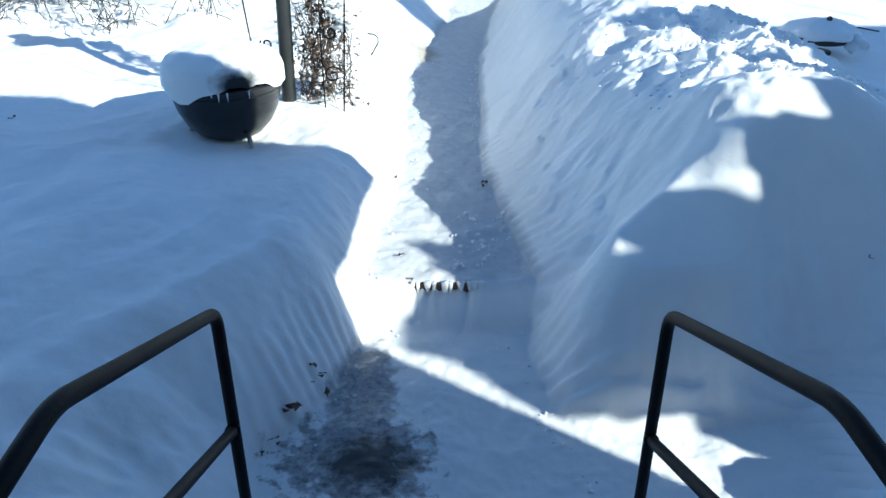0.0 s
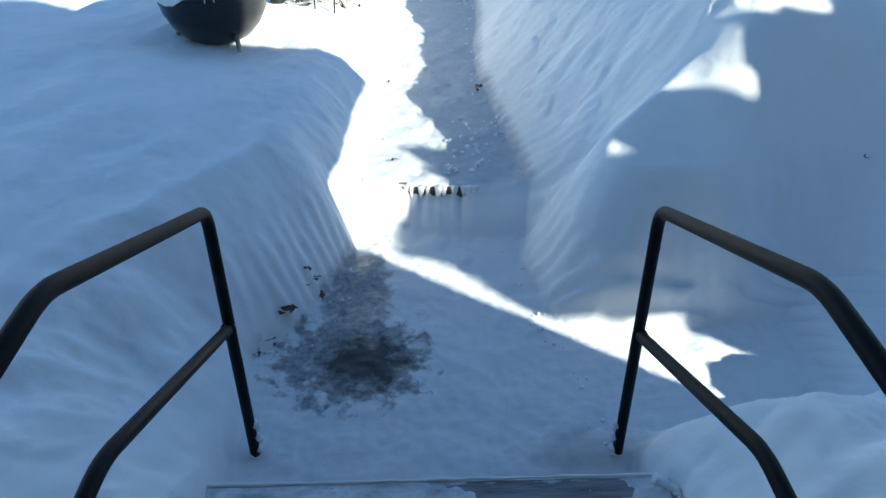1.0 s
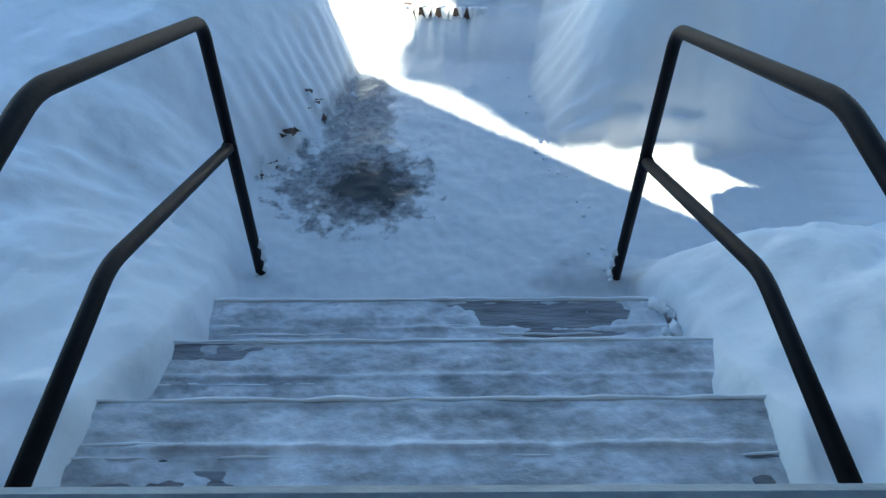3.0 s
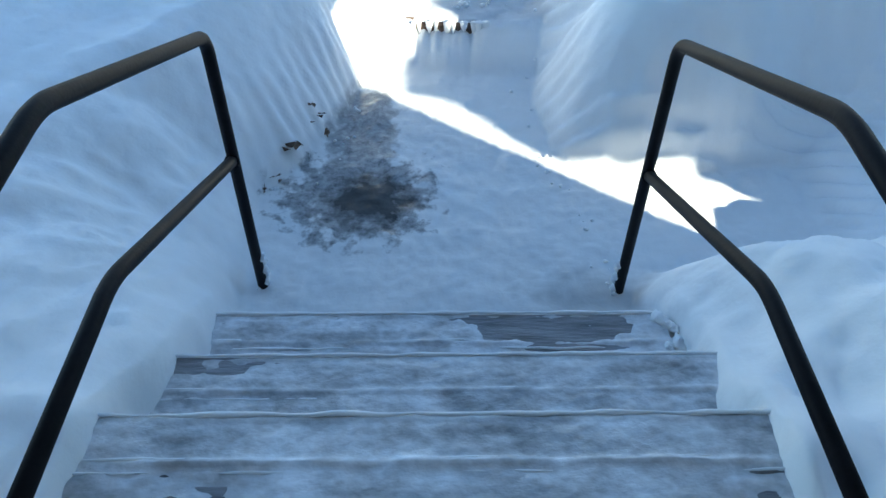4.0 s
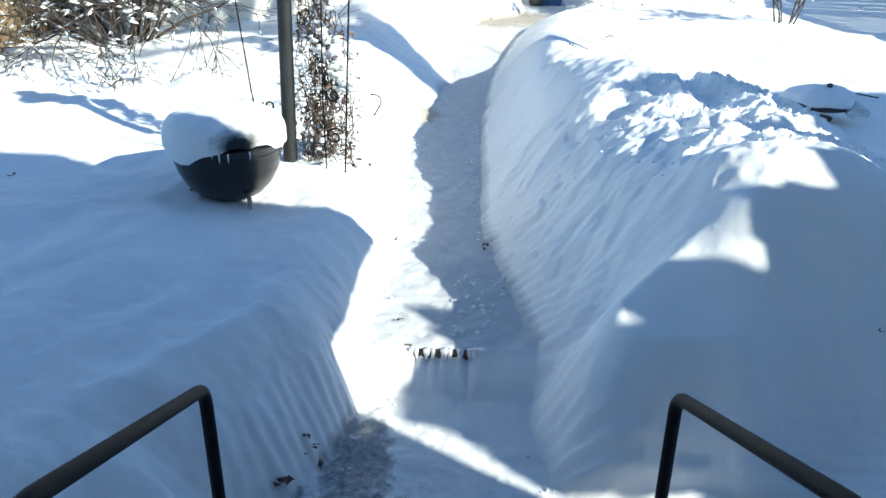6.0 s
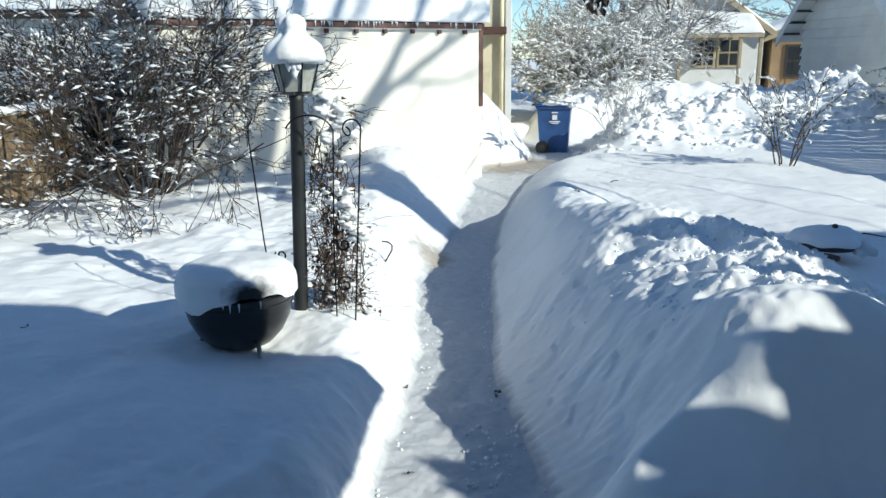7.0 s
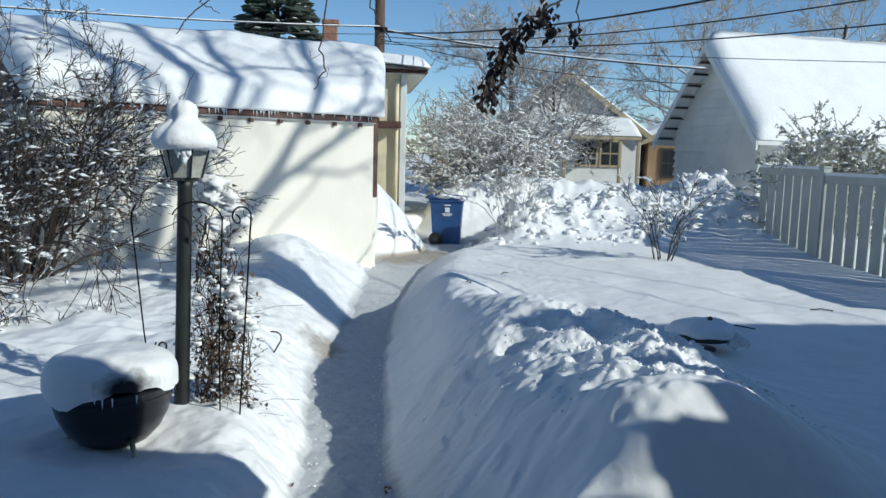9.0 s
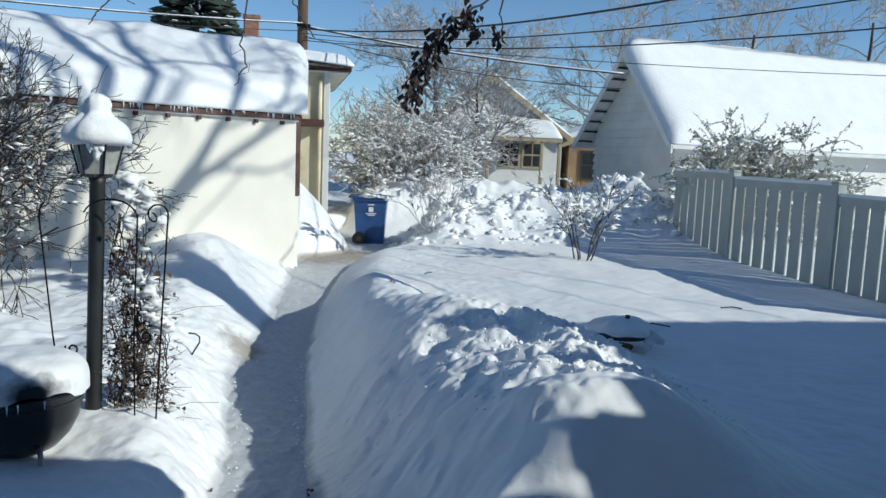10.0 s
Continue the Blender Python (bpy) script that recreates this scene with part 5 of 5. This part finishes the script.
# ---- recycling bin ----
def recycling_bin():
    cx, cy, zb = 1.70, 15.2, 0.12
    r = thing("recycling_bin", (cx, cy, zb), "blue wheeled recycling bin standing in the cleared drive", "bin")
    rot = rotz(-10)

    def ring(w, d, z):
        return [Vector((cx, cy, z)) + rot @ Vector((sx * w / 2, sy * d / 2, 0)) for sx, sy in ((-1, -1), (1, -1), (1, 1), (-1, 1))]

    g = Geo()
    rows = [ring(0.52, 0.58, zb + 0.03), ring(0.56, 0.66, zb + 0.45), ring(0.62, 0.74, zb + 0.86)]
    for q in rows:
        g.v += q
    for i in range(2):
        for j in range(4):
            g.f.append([i * 4 + j, i * 4 + (j + 1) % 4, i * 4 + 4 + (j + 1) % 4, i * 4 + 4 + j])
    g.f += [[3, 2, 1, 0], [8, 9, 10, 11]]
    part("body", g, BINBLUE, r)
    part("rim", Geo().box((cx, cy, zb + 0.875), (0.68, 0.80, 0.05), rot, 0.012), BINBLUE, r)
    lid = part("lid", Geo().box((cx, cy, zb + 0.925), (0.72, 0.84, 0.05), rot, 0.02), BINBLUE, r)
    part("lid_ridge", Geo().box((cx, cy, zb + 0.955), (0.40, 0.55, 0.025), rot, 0.01), BINBLUE, lid)
    hp = Vector((cx, cy, 0)) + rot @ Vector((-0.40, 0, 0))
    part("handle", Geo().tube([hp + rot @ Vector((0, -0.28, zb + 0.93)), hp + rot @ Vector((0, 0.28, zb + 0.93))], 0.02, 8), BLACKPLASTIC, r, smooth=True)
    for sy in (-0.26, 0.26):
        c = Vector((cx, cy, zb + 0.13)) + rot @ Vector((-0.20, sy - 0.09 * (1 if sy < 0 else -1), 0))
        w = part("wheel", Geo().tube([c - rot @ Vector((0, 0.03, 0)), c + rot @ Vector((0, 0.03, 0))], 0.13, 20), BLACKPLASTIC, r, smooth=False)
        part("hub", Geo().tube([c - rot @ Vector((0, 0.036, 0)), c + rot @ Vector((0, 0.036, 0))], 0.05, 12), DARKTRIM, w)
    for z, w, hh in ((0.79, 0.12, 0.02), (0.70, 0.09, 0.09), (0.62, 0.20, 0.02), (0.59, 0.14, 0.015)):
        dy = -0.29 - 0.08 * (z / 0.86) - 0.004
        c = Vector((cx, cy, zb + z)) + rot @ Vector((0.02, dy - 0.008, 0))
        part("marking", Geo().box(c, (w, 0.012, hh), rot), WHITEPRINT, r, "white printed marking")


recycling_bin()


# ---- buried bird bath ----
def bird_bath():
    cx, cy, z = 2.575, 5.50, 0.605
    b = thing("bird_bath", (cx, cy, 0.1), "dark bird bath buried to its rim under a snow mound", "bird bath")
    part("pedestal", Geo().lathe([(0.16, 0.0), (0.10, 0.1), (0.07, 0.3), (0.10, 0.5)], (cx, cy, 0), 20), STONE, b, smooth=True)
    part("bowl", Geo().lathe([(0.08, z - 0.05), (0.20, z - 0.03), (0.228, z + 0.008), (0.234, z + 0.02), (0.21, z + 0.02)], (cx, cy, 0), 36), DARKTRIM, b, smooth=True)
    part("snow_cap", Geo().lathe([(0.215, z + 0.012), (0.258, z + 0.016), (0.264, z + 0.038), (0.21, z + 0.080), (0.13, z + 0.105), (0.05, z + 0.118), (0.01, z + 0.12)], (cx, cy, 0), 48, 0.26, 4), SNOW, b, smooth=True)
    part("finial", Geo().lathe([(0.020, z + 0.06), (0.026, z + 0.085), (0.024, z + 0.105), (0.014, z + 0.113), (0.020, z + 0.125), (0.018, z + 0.138), (0.004, z + 0.146)], (cx + 0.02, cy - 0.05, 0), 14), DARKTRIM, b, smooth=True)
    part("snow_lump", Geo().blob((cx + 0.17, cy - 0.19, z - 0.01), (0.08, 0.06, 0.045), 5, 8, 12, 0.9), SNOW, b, smooth=True)


bird_bath()


# ---- trees ----
def tree(name, at, label, height, seed, r, depth=4, frost=False, snow=0.0, category="tree", kids=(3, 4), crown_from=0.3, minr=0.0, spread=0.75, limbs=9):
    rnd = random.Random(seed)
    t = thing(name, at, label, category)
    at = Vector(at)
    trunk = [at + Vector((0, 0, -0.3))]
    rr = [r]
    for k in range(1, 9):
        trunk.append(at + Vector((rnd.gauss(0, 0.03) * height * 0.15, rnd.gauss(0, 0.03) * height * 0.15, height * 0.8 * k / 8)))
        rr.append(r * (1 - 0.75 * k / 8))
    part("trunk", Geo().tube(trunk, rr, 10), BARK, t, smooth=True)
    segs = []
    for k in range(limbs):
        f = crown_from + (0.98 - crown_from) * (k + rnd.random()) / limbs
        i = min(7, int(f * 8))
        q = trunk[i].lerp(trunk[i + 1], f * 8 - i)
        a = rnd.uniform(0, 6.28)
        grow(rnd, q, (math.cos(a), math.sin(a), rnd.uniform(0.35, 1.0)), height * 0.36 * (1.15 - 0.5 * f), rr[i] * 0.55, depth, segs, spread, kids, 0.6, 0.0, 4, 0.28)
    g = Geo()
    for pts, rad, dep in segs:
        g.tube(pts, [max(x, minr) for x in rad], 5 if dep > 2 else 3, False)
    part("crown", g, FROSTBARK if frost else BARK, t, smooth=True)
    if snow:
        g = Geo()
        for pts, rad, dep in segs:
            for a, b in zip(pts, pts[1:]):
                if rnd.random() < snow:
                    off = Vector((0, 0, max(rad[0], minr) * 0.9))
                    g.tube([a + off, b + off], [max(rad[0], minr) * 0.9, max(rad[-1], minr) * 0.8], 3, False)
        tagged(part("branch_snow", g, SNOW, t, "snow along the branches"), kind="stuff")
    return t


tree("bare_tree", (4.5, 23.6, 0.3), "bare tree with frosted branches before the white house", 6.2, 31, 0.14, 4, True, 0.12, minr=0.008, crown_from=0.2, limbs=18)
tree("bare_tree", (5.7, 23.0, 0.3), "bare frosted tree standing before the white house", 5.2, 38, 0.10, 4, True, 0.15, minr=0.007, crown_from=0.2, limbs=14)
tree("bare_tree", (8.0, 31.0, 0.3), "bare frosted tree behind the roofs", 7.0, 32, 0.16, 4, True, 0.1, minr=0.010, limbs=10)
tree("bare_tree", (15.0, 34.0, 0.3), "bare frosted tree behind the clapboard garage", 9.0, 33, 0.2, 4, True, 0.1, minr=0.012, limbs=12)
tree("bare_tree", (21.0, 33.0, 0.3), "bare frosted tree behind the clapboard garage", 9.5, 34, 0.2, 4, True, 0.1, minr=0.012, limbs=12)
tree("bare_tree", (28.0, 34.0, 0.3), "bare brown tree behind the clapboard garage", 11.0, 35, 0.2, 4, True, 0.05, minr=0.012, limbs=12)
tree("bare_tree", (-13.0, 34.0, 0.3), "bare tree far behind the neighbour's roof", 8.0, 36, 0.18, 3, False, 0.0, minr=0.012)


def spruce():
    rnd = random.Random(41)
    x, y = -3.3, 32.0
    t = thing("spruce", (x, y, 0.2), "dark snow-dusted spruce rising behind the garage roof", "tree")
    part("trunk", Geo().tube([(x, y, 0), (x, y, 10.4)], [0.2, 0.03], 8), BARK, t, smooth=True)
    g, s = Geo(), Geo()
    for k in range(900):
        f = rnd.random() ** 0.8
        z = 1.0 + 9.6 * f
        rad = 3.4 * (1 - f) + 0.25
        a = rnd.uniform(0, 6.28)
        d = Vector((math.cos(a), math.sin(a), -0.25))
        p = Vector((x, y, z)) + d * rad * rnd.uniform(0.3, 0.75)
        e = Vector((x, y, z)) + d * rad * rnd.uniform(0.85, 1.1)
        m = p.lerp(e, 0.5)
        g.blob(m, ((e - p).length * 0.55 * abs(d.x) + 0.12, (e - p).length * 0.55 * abs(d.y) + 0.12, 0.10), k, 4, 6, 0.6)
        if rnd.random() < 0.7:
            s.blob(m + Vector((0, 0, 0.08)), (0.16, 0.16, 0.05), k, 4, 6)
    part("crown", g, EVERGREEN, t)
    tagged(part("branch_snow", s, SNOW, t), kind="stuff")


spruce()


# ---- the tall tree beyond the fence, with limbs reaching over the garden ----
def tall_tree():
    rnd = random.Random(51)
    base = Vector((9.3, 1.1, 0.2))
    t = thing("elm_tree", base, "tall bare elm whose limbs reach over the garden", "tree")
    trunk = [base + Vector((0, 0, z)) + Vector((0.15 * math.sin(z), 0.1 * math.cos(z), 0)) for z in (-0.3, 2, 4, 6, 8)]
    part("trunk", Geo().tube(trunk, [0.42, 0.36, 0.32, 0.30, 0.27], 12), BARK, t, smooth=True)
    g = Geo()
    segs = []
    for a, up, ln, r in ((200, 1.6, 8.0, 0.17), (140, 1.9, 8.5, 0.16), (80, 1.5, 8.0, 0.15), (320, 1.5, 7.5, 0.15), (260, 1.7, 7.5, 0.14), (165, 0.9, 7.0, 0.12), (110, 1.1, 7.0, 0.12), (50, 0.9, 9.0, 0.13), (65, 1.5, 8.5, 0.13), (30, 1.9, 8.0, 0.12), (235, 1.4, 7.5, 0.12), (185, 2.4, 8.0, 0.13), (150, 1.3, 8.0, 0.13), (225, 1.2, 7.0, 0.12), (95, 2.2, 8.0, 0.13)):
        grow(rnd, trunk[4] - Vector((0, 0, rnd.uniform(0, 1.2))), (math.cos(radians(a)), math.sin(radians(a)), up), ln, r * 0.62, 4, segs, 0.75, (2, 4), 0.6, 0.0, 6, 0.40)
    for pts, rad, dep in segs:
        g.tube(pts, [max(q, 0.006) for q in rad], 6 if dep > 1 else 4, False)
    part("crown", g, BARK, t, smooth=True)
    limb = [trunk[3], Vector((8.6, 2.4, 7.0)), Vector((7.0, 4.0, 7.3)), Vector((5.0, 5.4, 6.6)), Vector((3.0, 5.9, 5.4)), Vector((1.9, 6.0, 4.2))]
    lb = part("low_limb", Geo().tube(limb, [0.16, 0.13, 0.10, 0.07, 0.045, 0.02], 8), BARK, t, smooth=True)
    ends = [(limb[5], [(1.75, 6.0, 3.6), (1.52, 6.0, 3.12), (1.25, 6.0, 2.95), (1.08, 6.0, 2.74), (0.98, 6.0, 2.50), (0.93, 6.0, 2.36)], 0.009),
            (limb[5], [(1.75, 6.05, 3.5), (1.62, 6.05, 3.02), (1.66, 6.05, 2.88), (1.60, 6.05, 2.80)], 0.006),
            (limb[4], [(0.9, 6.0, 4.7), (0.0, 6.0, 3.9), (-0.28, 6.0, 3.05), (-0.33, 6.0, 2.7), (-0.30, 6.0, 2.50), (-0.38, 6.0, 2.36)], 0.006),
            (limb[4], [(0.6, 6.1, 4.6), (-0.6, 6.5, 3.6), (-1.45, 7.0, 3.05), (-1.55, 7.0, 2.94), (-1.60, 7.0, 2.86)], 0.006),
            (limb[4], [(0.8, 6.1, 4.7), (0.1, 6.0, 3.5), (0.02, 6.0, 3.02), (0.12, 6.0, 2.85), (0.20, 6.0, 2.74)], 0.0055),
            (limb[4], [(0.4, 6.1, 4.6), (-0.9, 6.2, 3.5), (-1.25, 6.2, 3.0), (-1.10, 6.2, 2.92)], 0.005)]
    for p, q, r in ends:
        pts = [p] + [Vector(x) for x in q]
        sm = []
        for i in range(len(pts) - 1):
            for k in range(5):
                sm.append(pts[i].lerp(pts[i + 1], k / 5) + Vector((rnd.gauss(0, 0.008), 0, rnd.gauss(0, 0.008))))
        sm.append(pts[-1])
        part("hanging_twig", Geo().tube(sm, [0.018 + (r - 0.018) * min(1, i / 10) - 0.35 * r * max(0, i - len(sm) + 6) / 6 for i in range(len(sm))], 5, False), BARK, lb, smooth=True)
    tw = Geo().tube([(-0.33, 6, 2.62), (-0.40, 6, 2.58), (-0.41, 6, 2.64)], 0.0025, 4, False)
    tw.tube([(-0.34, 6, 2.44), (-0.28, 6, 2.46), (-0.27, 6, 2.52)], 0.0025, 4, False)
    part("side_twig", tw, BARK, lb, smooth=True)
    lf = Geo()
    main = [Vector(x) for x in ends[0][1]]
    for k in range(270):
        f = rnd.random()
        if 0.0 < f < 0.12:
            continue
        i = 1 + min(3, int(f * 4))
        q = main[i].lerp(main[i + 1], f * 4 - int(f * 4)) + Vector((rnd.gauss(0, 0.042), rnd.gauss(0, 0.045), rnd.gauss(-0.02, 0.05)))
        lf.leaf(q, (rnd.uniform(-0.6, 0.6), rnd.uniform(-0.6, 0.6), -1), (rnd.uniform(-1, 1), rnd.uniform(-1, 1), 0), rnd.uniform(0.04, 0.085))
    for c, n in (((1.42, 6.0, 2.88), 36), ((1.62, 6.05, 2.86), 22), ((1.36, 6.0, 2.98), 26)):
        for k in range(n):
            lf.leaf(Vector(c) + Vector((rnd.gauss(0, 0.022), rnd.gauss(0, 0.03), rnd.gauss(0, 0.03))), (rnd.uniform(-0.6, 0.6), rnd.uniform(-0.6, 0.6), -1), (rnd.uniform(-1, 1), rnd.uniform(-1, 1), 0), rnd.uniform(0.04, 0.08))
    part("withered_leaves", lf, DARKLEAF, lb, "clump of dark withered leaves")


tall_tree()


# ---- unseen house and evergreens added on the sunny side to shade the garden ----
def sunny_side():
    # added out of view; its depth and height follow the wanted shadow edges
    h = thing("shade_house", (16.1, -0.95, 0), "unseen tall house block added to cast shade on the garden", "house")
    part("wall", Geo().box((16.1, -0.95, 2.85), (12.0, 2.3, 5.9)), HOUSEWALL, h)
    part("roof", Geo().prism([(10.0, 0.27, 5.9), (10.0, -2.2, 5.8), (10.0, -2.2, 5.95), (10.0, 0.27, 6.25)], (12.4, 0, 0)), SHINGLE, h)


sunny_side()


# added unseen evergreens; their tops set where sun reaches the way and right bank
def shade_arborvitae(x, y, top, r, seed):
    rnd = random.Random(seed)
    t = thing("shade_arborvitae", (x, y, 0.3), "unseen dark arborvitae added to shape the shade on the snow", "tree", "arborvitae by the house")
    part("trunk", Geo().tube([(x, y, 0), (x, y, top - 0.3)], [0.06, 0.02], 8), BARK, t, smooth=True)
    g = Geo()
    z = 0.25
    k = 0
    while z < top:
        f = z / top
        rr = r * min(1.0, 1.12 - 0.30 * f) * (1 if f < 0.82 else max(0.25, math.sqrt((1 - f) / 0.18)))
        for a in range(5):
            an = 2 * math.pi * (a + rnd.random()) / 5
            g.blob((x + rr * 0.42 * math.cos(an), y + rr * 0.42 * math.sin(an), z), (rr * 0.62, rr * 0.62, 0.22), k, 5, 8, 0.5)
            k += 1
        z += 0.14
    part("crown", g, EVERGREEN, t, smooth=True)


# added out of view; its head bounds the stripe of sun before the stairs
def shade_clipped_tree(x, y, low, top, r):
    t = thing("shade_clipped_tree", (x, y, 0.3), "unseen clipped evergreen on a bare stem, added to block sun", "tree")
    part("trunk", Geo().tube([(x, y, 0), (x, y, low + 0.2)], 0.03, 8), BARK, t, smooth=True)
    g = Geo()
    rnd = random.Random(9)
    for k in range(40):
        a, rr, z = rnd.uniform(0, 6.28), r * 0.6 * math.sqrt(rnd.random()), rnd.uniform(low + 0.08, top - 0.08)
        g.blob((x + rr * math.cos(a), y + rr * math.sin(a), z), (r * 0.45, r * 0.45, 0.12), k, 5, 8, 0.5)
    part("crown", g, EVERGREEN, t, smooth=True)


shade_clipped_tree(4.28, -0.37, 2.42, 3.03, 0.26)
shade_arborvitae(4.28, 0.0, 2.93, 0.38, 1)
shade_arborvitae(4.42, 0.35, 3.05, 0.34, 6)
shade_arborvitae(4.52, 0.62, 2.98, 0.40, 2)
shade_arborvitae(4.62, 1.10, 3.06, 0.46, 3)
shade_arborvitae(4.95, 1.75, 3.46, 0.46, 4)
shade_arborvitae(5.25, 2.30, 3.18, 0.46, 5)



# ---- litter on the snow ----
def litter():
    rnd = random.Random(71)
    for x, y, s in ((-0.60, 2.04, 0.05), (-0.625, 2.02, 0.05), (-0.545, 2.20, 0.035), (-0.52, 2.18, 0.03), (-0.56, 2.22, 0.03), (0.145, 3.87, 0.045), (-0.37, 3.86, 0.03), (-0.28, 3.0, 0.025), (-0.68, 1.88, 0.03), (-0.66, 1.93, 0.025), (0.9, 6.45, 0.04), (2.0, 6.6, 0.04), (-2.5, 4.05, 0.03), (-1.9, 2.6, 0.02), (1.5, 2.4, 0.02), (1.6, 6.9, 0.05)):
        g = Geo()
        for k in range(3):
            g.leaf(Vector((rnd.gauss(0, s * 0.3), rnd.gauss(0, s * 0.3), 0.006 + 0.004 * k)), (rnd.uniform(-1, 1), rnd.uniform(-1, 1), rnd.uniform(0, 0.5)), (rnd.uniform(-1, 1), rnd.uniform(-1, 1), rnd.uniform(-0.3, 0.3)), s * rnd.uniform(0.7, 1.1))
        ob = part("dead_leaf", g, DEADLEAF)
        ob.location = (x, y, height_at(x, y))
        tagged(ob, "curled dead brown leaf lying on the snow", "leaf", "fallen leaves")
    for x, y, ln, a in ((3.2, 6.2, 0.3, -40), (1.1, 7.6, 0.12, 70), (1.0, 8.5, 0.3, -8), (1.7, 9.0, 0.12, 30), (4.4, 6.9, 0.2, -30)):
        z = height_at(x, y)
        c, s = math.cos(radians(a)), math.sin(radians(a))
        ob = part("twig", Geo().tube([(x - c * ln / 2, y - s * ln / 2, z + 0.0), (x, y, z + 0.02), (x + c * ln / 2, y + s * ln / 2, z + 0.012)], 0.006, 5), BARK)
        tagged(ob, "thin dark twig lying on the snow", "twig", "fallen twigs")
    x, y = -0.66, 5.9
    z = height_at(x, y)
    ob = part("wire_hook", Geo().tube([(x - 0.02, y, z - 0.02), (x + 0.05, y, z + 0.10), (x + 0.05, y, z + 0.14), (x + 0.02, y, z + 0.165), (x - 0.03, y, z + 0.17)], 0.006, 6), STEEL, smooth=True)
    tagged(ob, "black wire hook poking out of the snow", "hook")


litter()


def snow_crumbs():
    """Loose crumbs of snow along the foot of the cut faces and on the broken bank."""
    rnd = random.Random(81)
    g = Geo()
    for k in range(900):
        if k < 60:
            x, y, r = rnd.uniform(-0.05, 0.24), rnd.uniform(2.9, 3.5), rnd.choice((0.004, 0.006, 0.009, 0.013))
        elif k < 260:
            y = rnd.uniform(1.4, 6.5)
            xl, xr = float(np.interp(y, YK, XL)), float(np.interp(y, YK, XR))
            x = rnd.choice((xl + abs(rnd.gauss(0, 0.06)), xr - abs(rnd.gauss(0, 0.06))))
            r = rnd.uniform(0.003, 0.009)
        else:
            x, y = rnd.gauss(1.38, 0.32), rnd.uniform(3.0, 4.5)
            r = rnd.uniform(0.003, 0.008) if rnd.random() < 0.85 else rnd.uniform(0.008, 0.018)
        g.blob((x, y, height_at(x, y) + r * 0.3), (r, r * rnd.uniform(0.7, 1.2), r * 0.75), k, 4, 6, 0.6)
    tagged(part("snow_crumbs", g, SNOW, smooth=True), "loose crumbs and lumps of snow", "snow", kind="stuff")


snow_crumbs()


def snow_chunks():
    """Broken chunks thrown up by the plough."""
    rnd = random.Random(82)
    g = Geo()
    for k in range(520):
        x, y, r = rnd.uniform(2.0, 6.6), rnd.gauss(13.7, 0.75), rnd.uniform(0.025, 0.085)
        g.blob((x, y, height_at(x, y) + r * 0.05), (r * rnd.uniform(0.8, 1.5), r * rnd.uniform(0.7, 1.3), r * rnd.uniform(0.5, 0.9)), k, 4, 6, 1.1)
    tagged(part("snow_chunks", g, SNOW, smooth=True), "broken chunks of ploughed snow", "snow", kind="stuff")


snow_chunks()
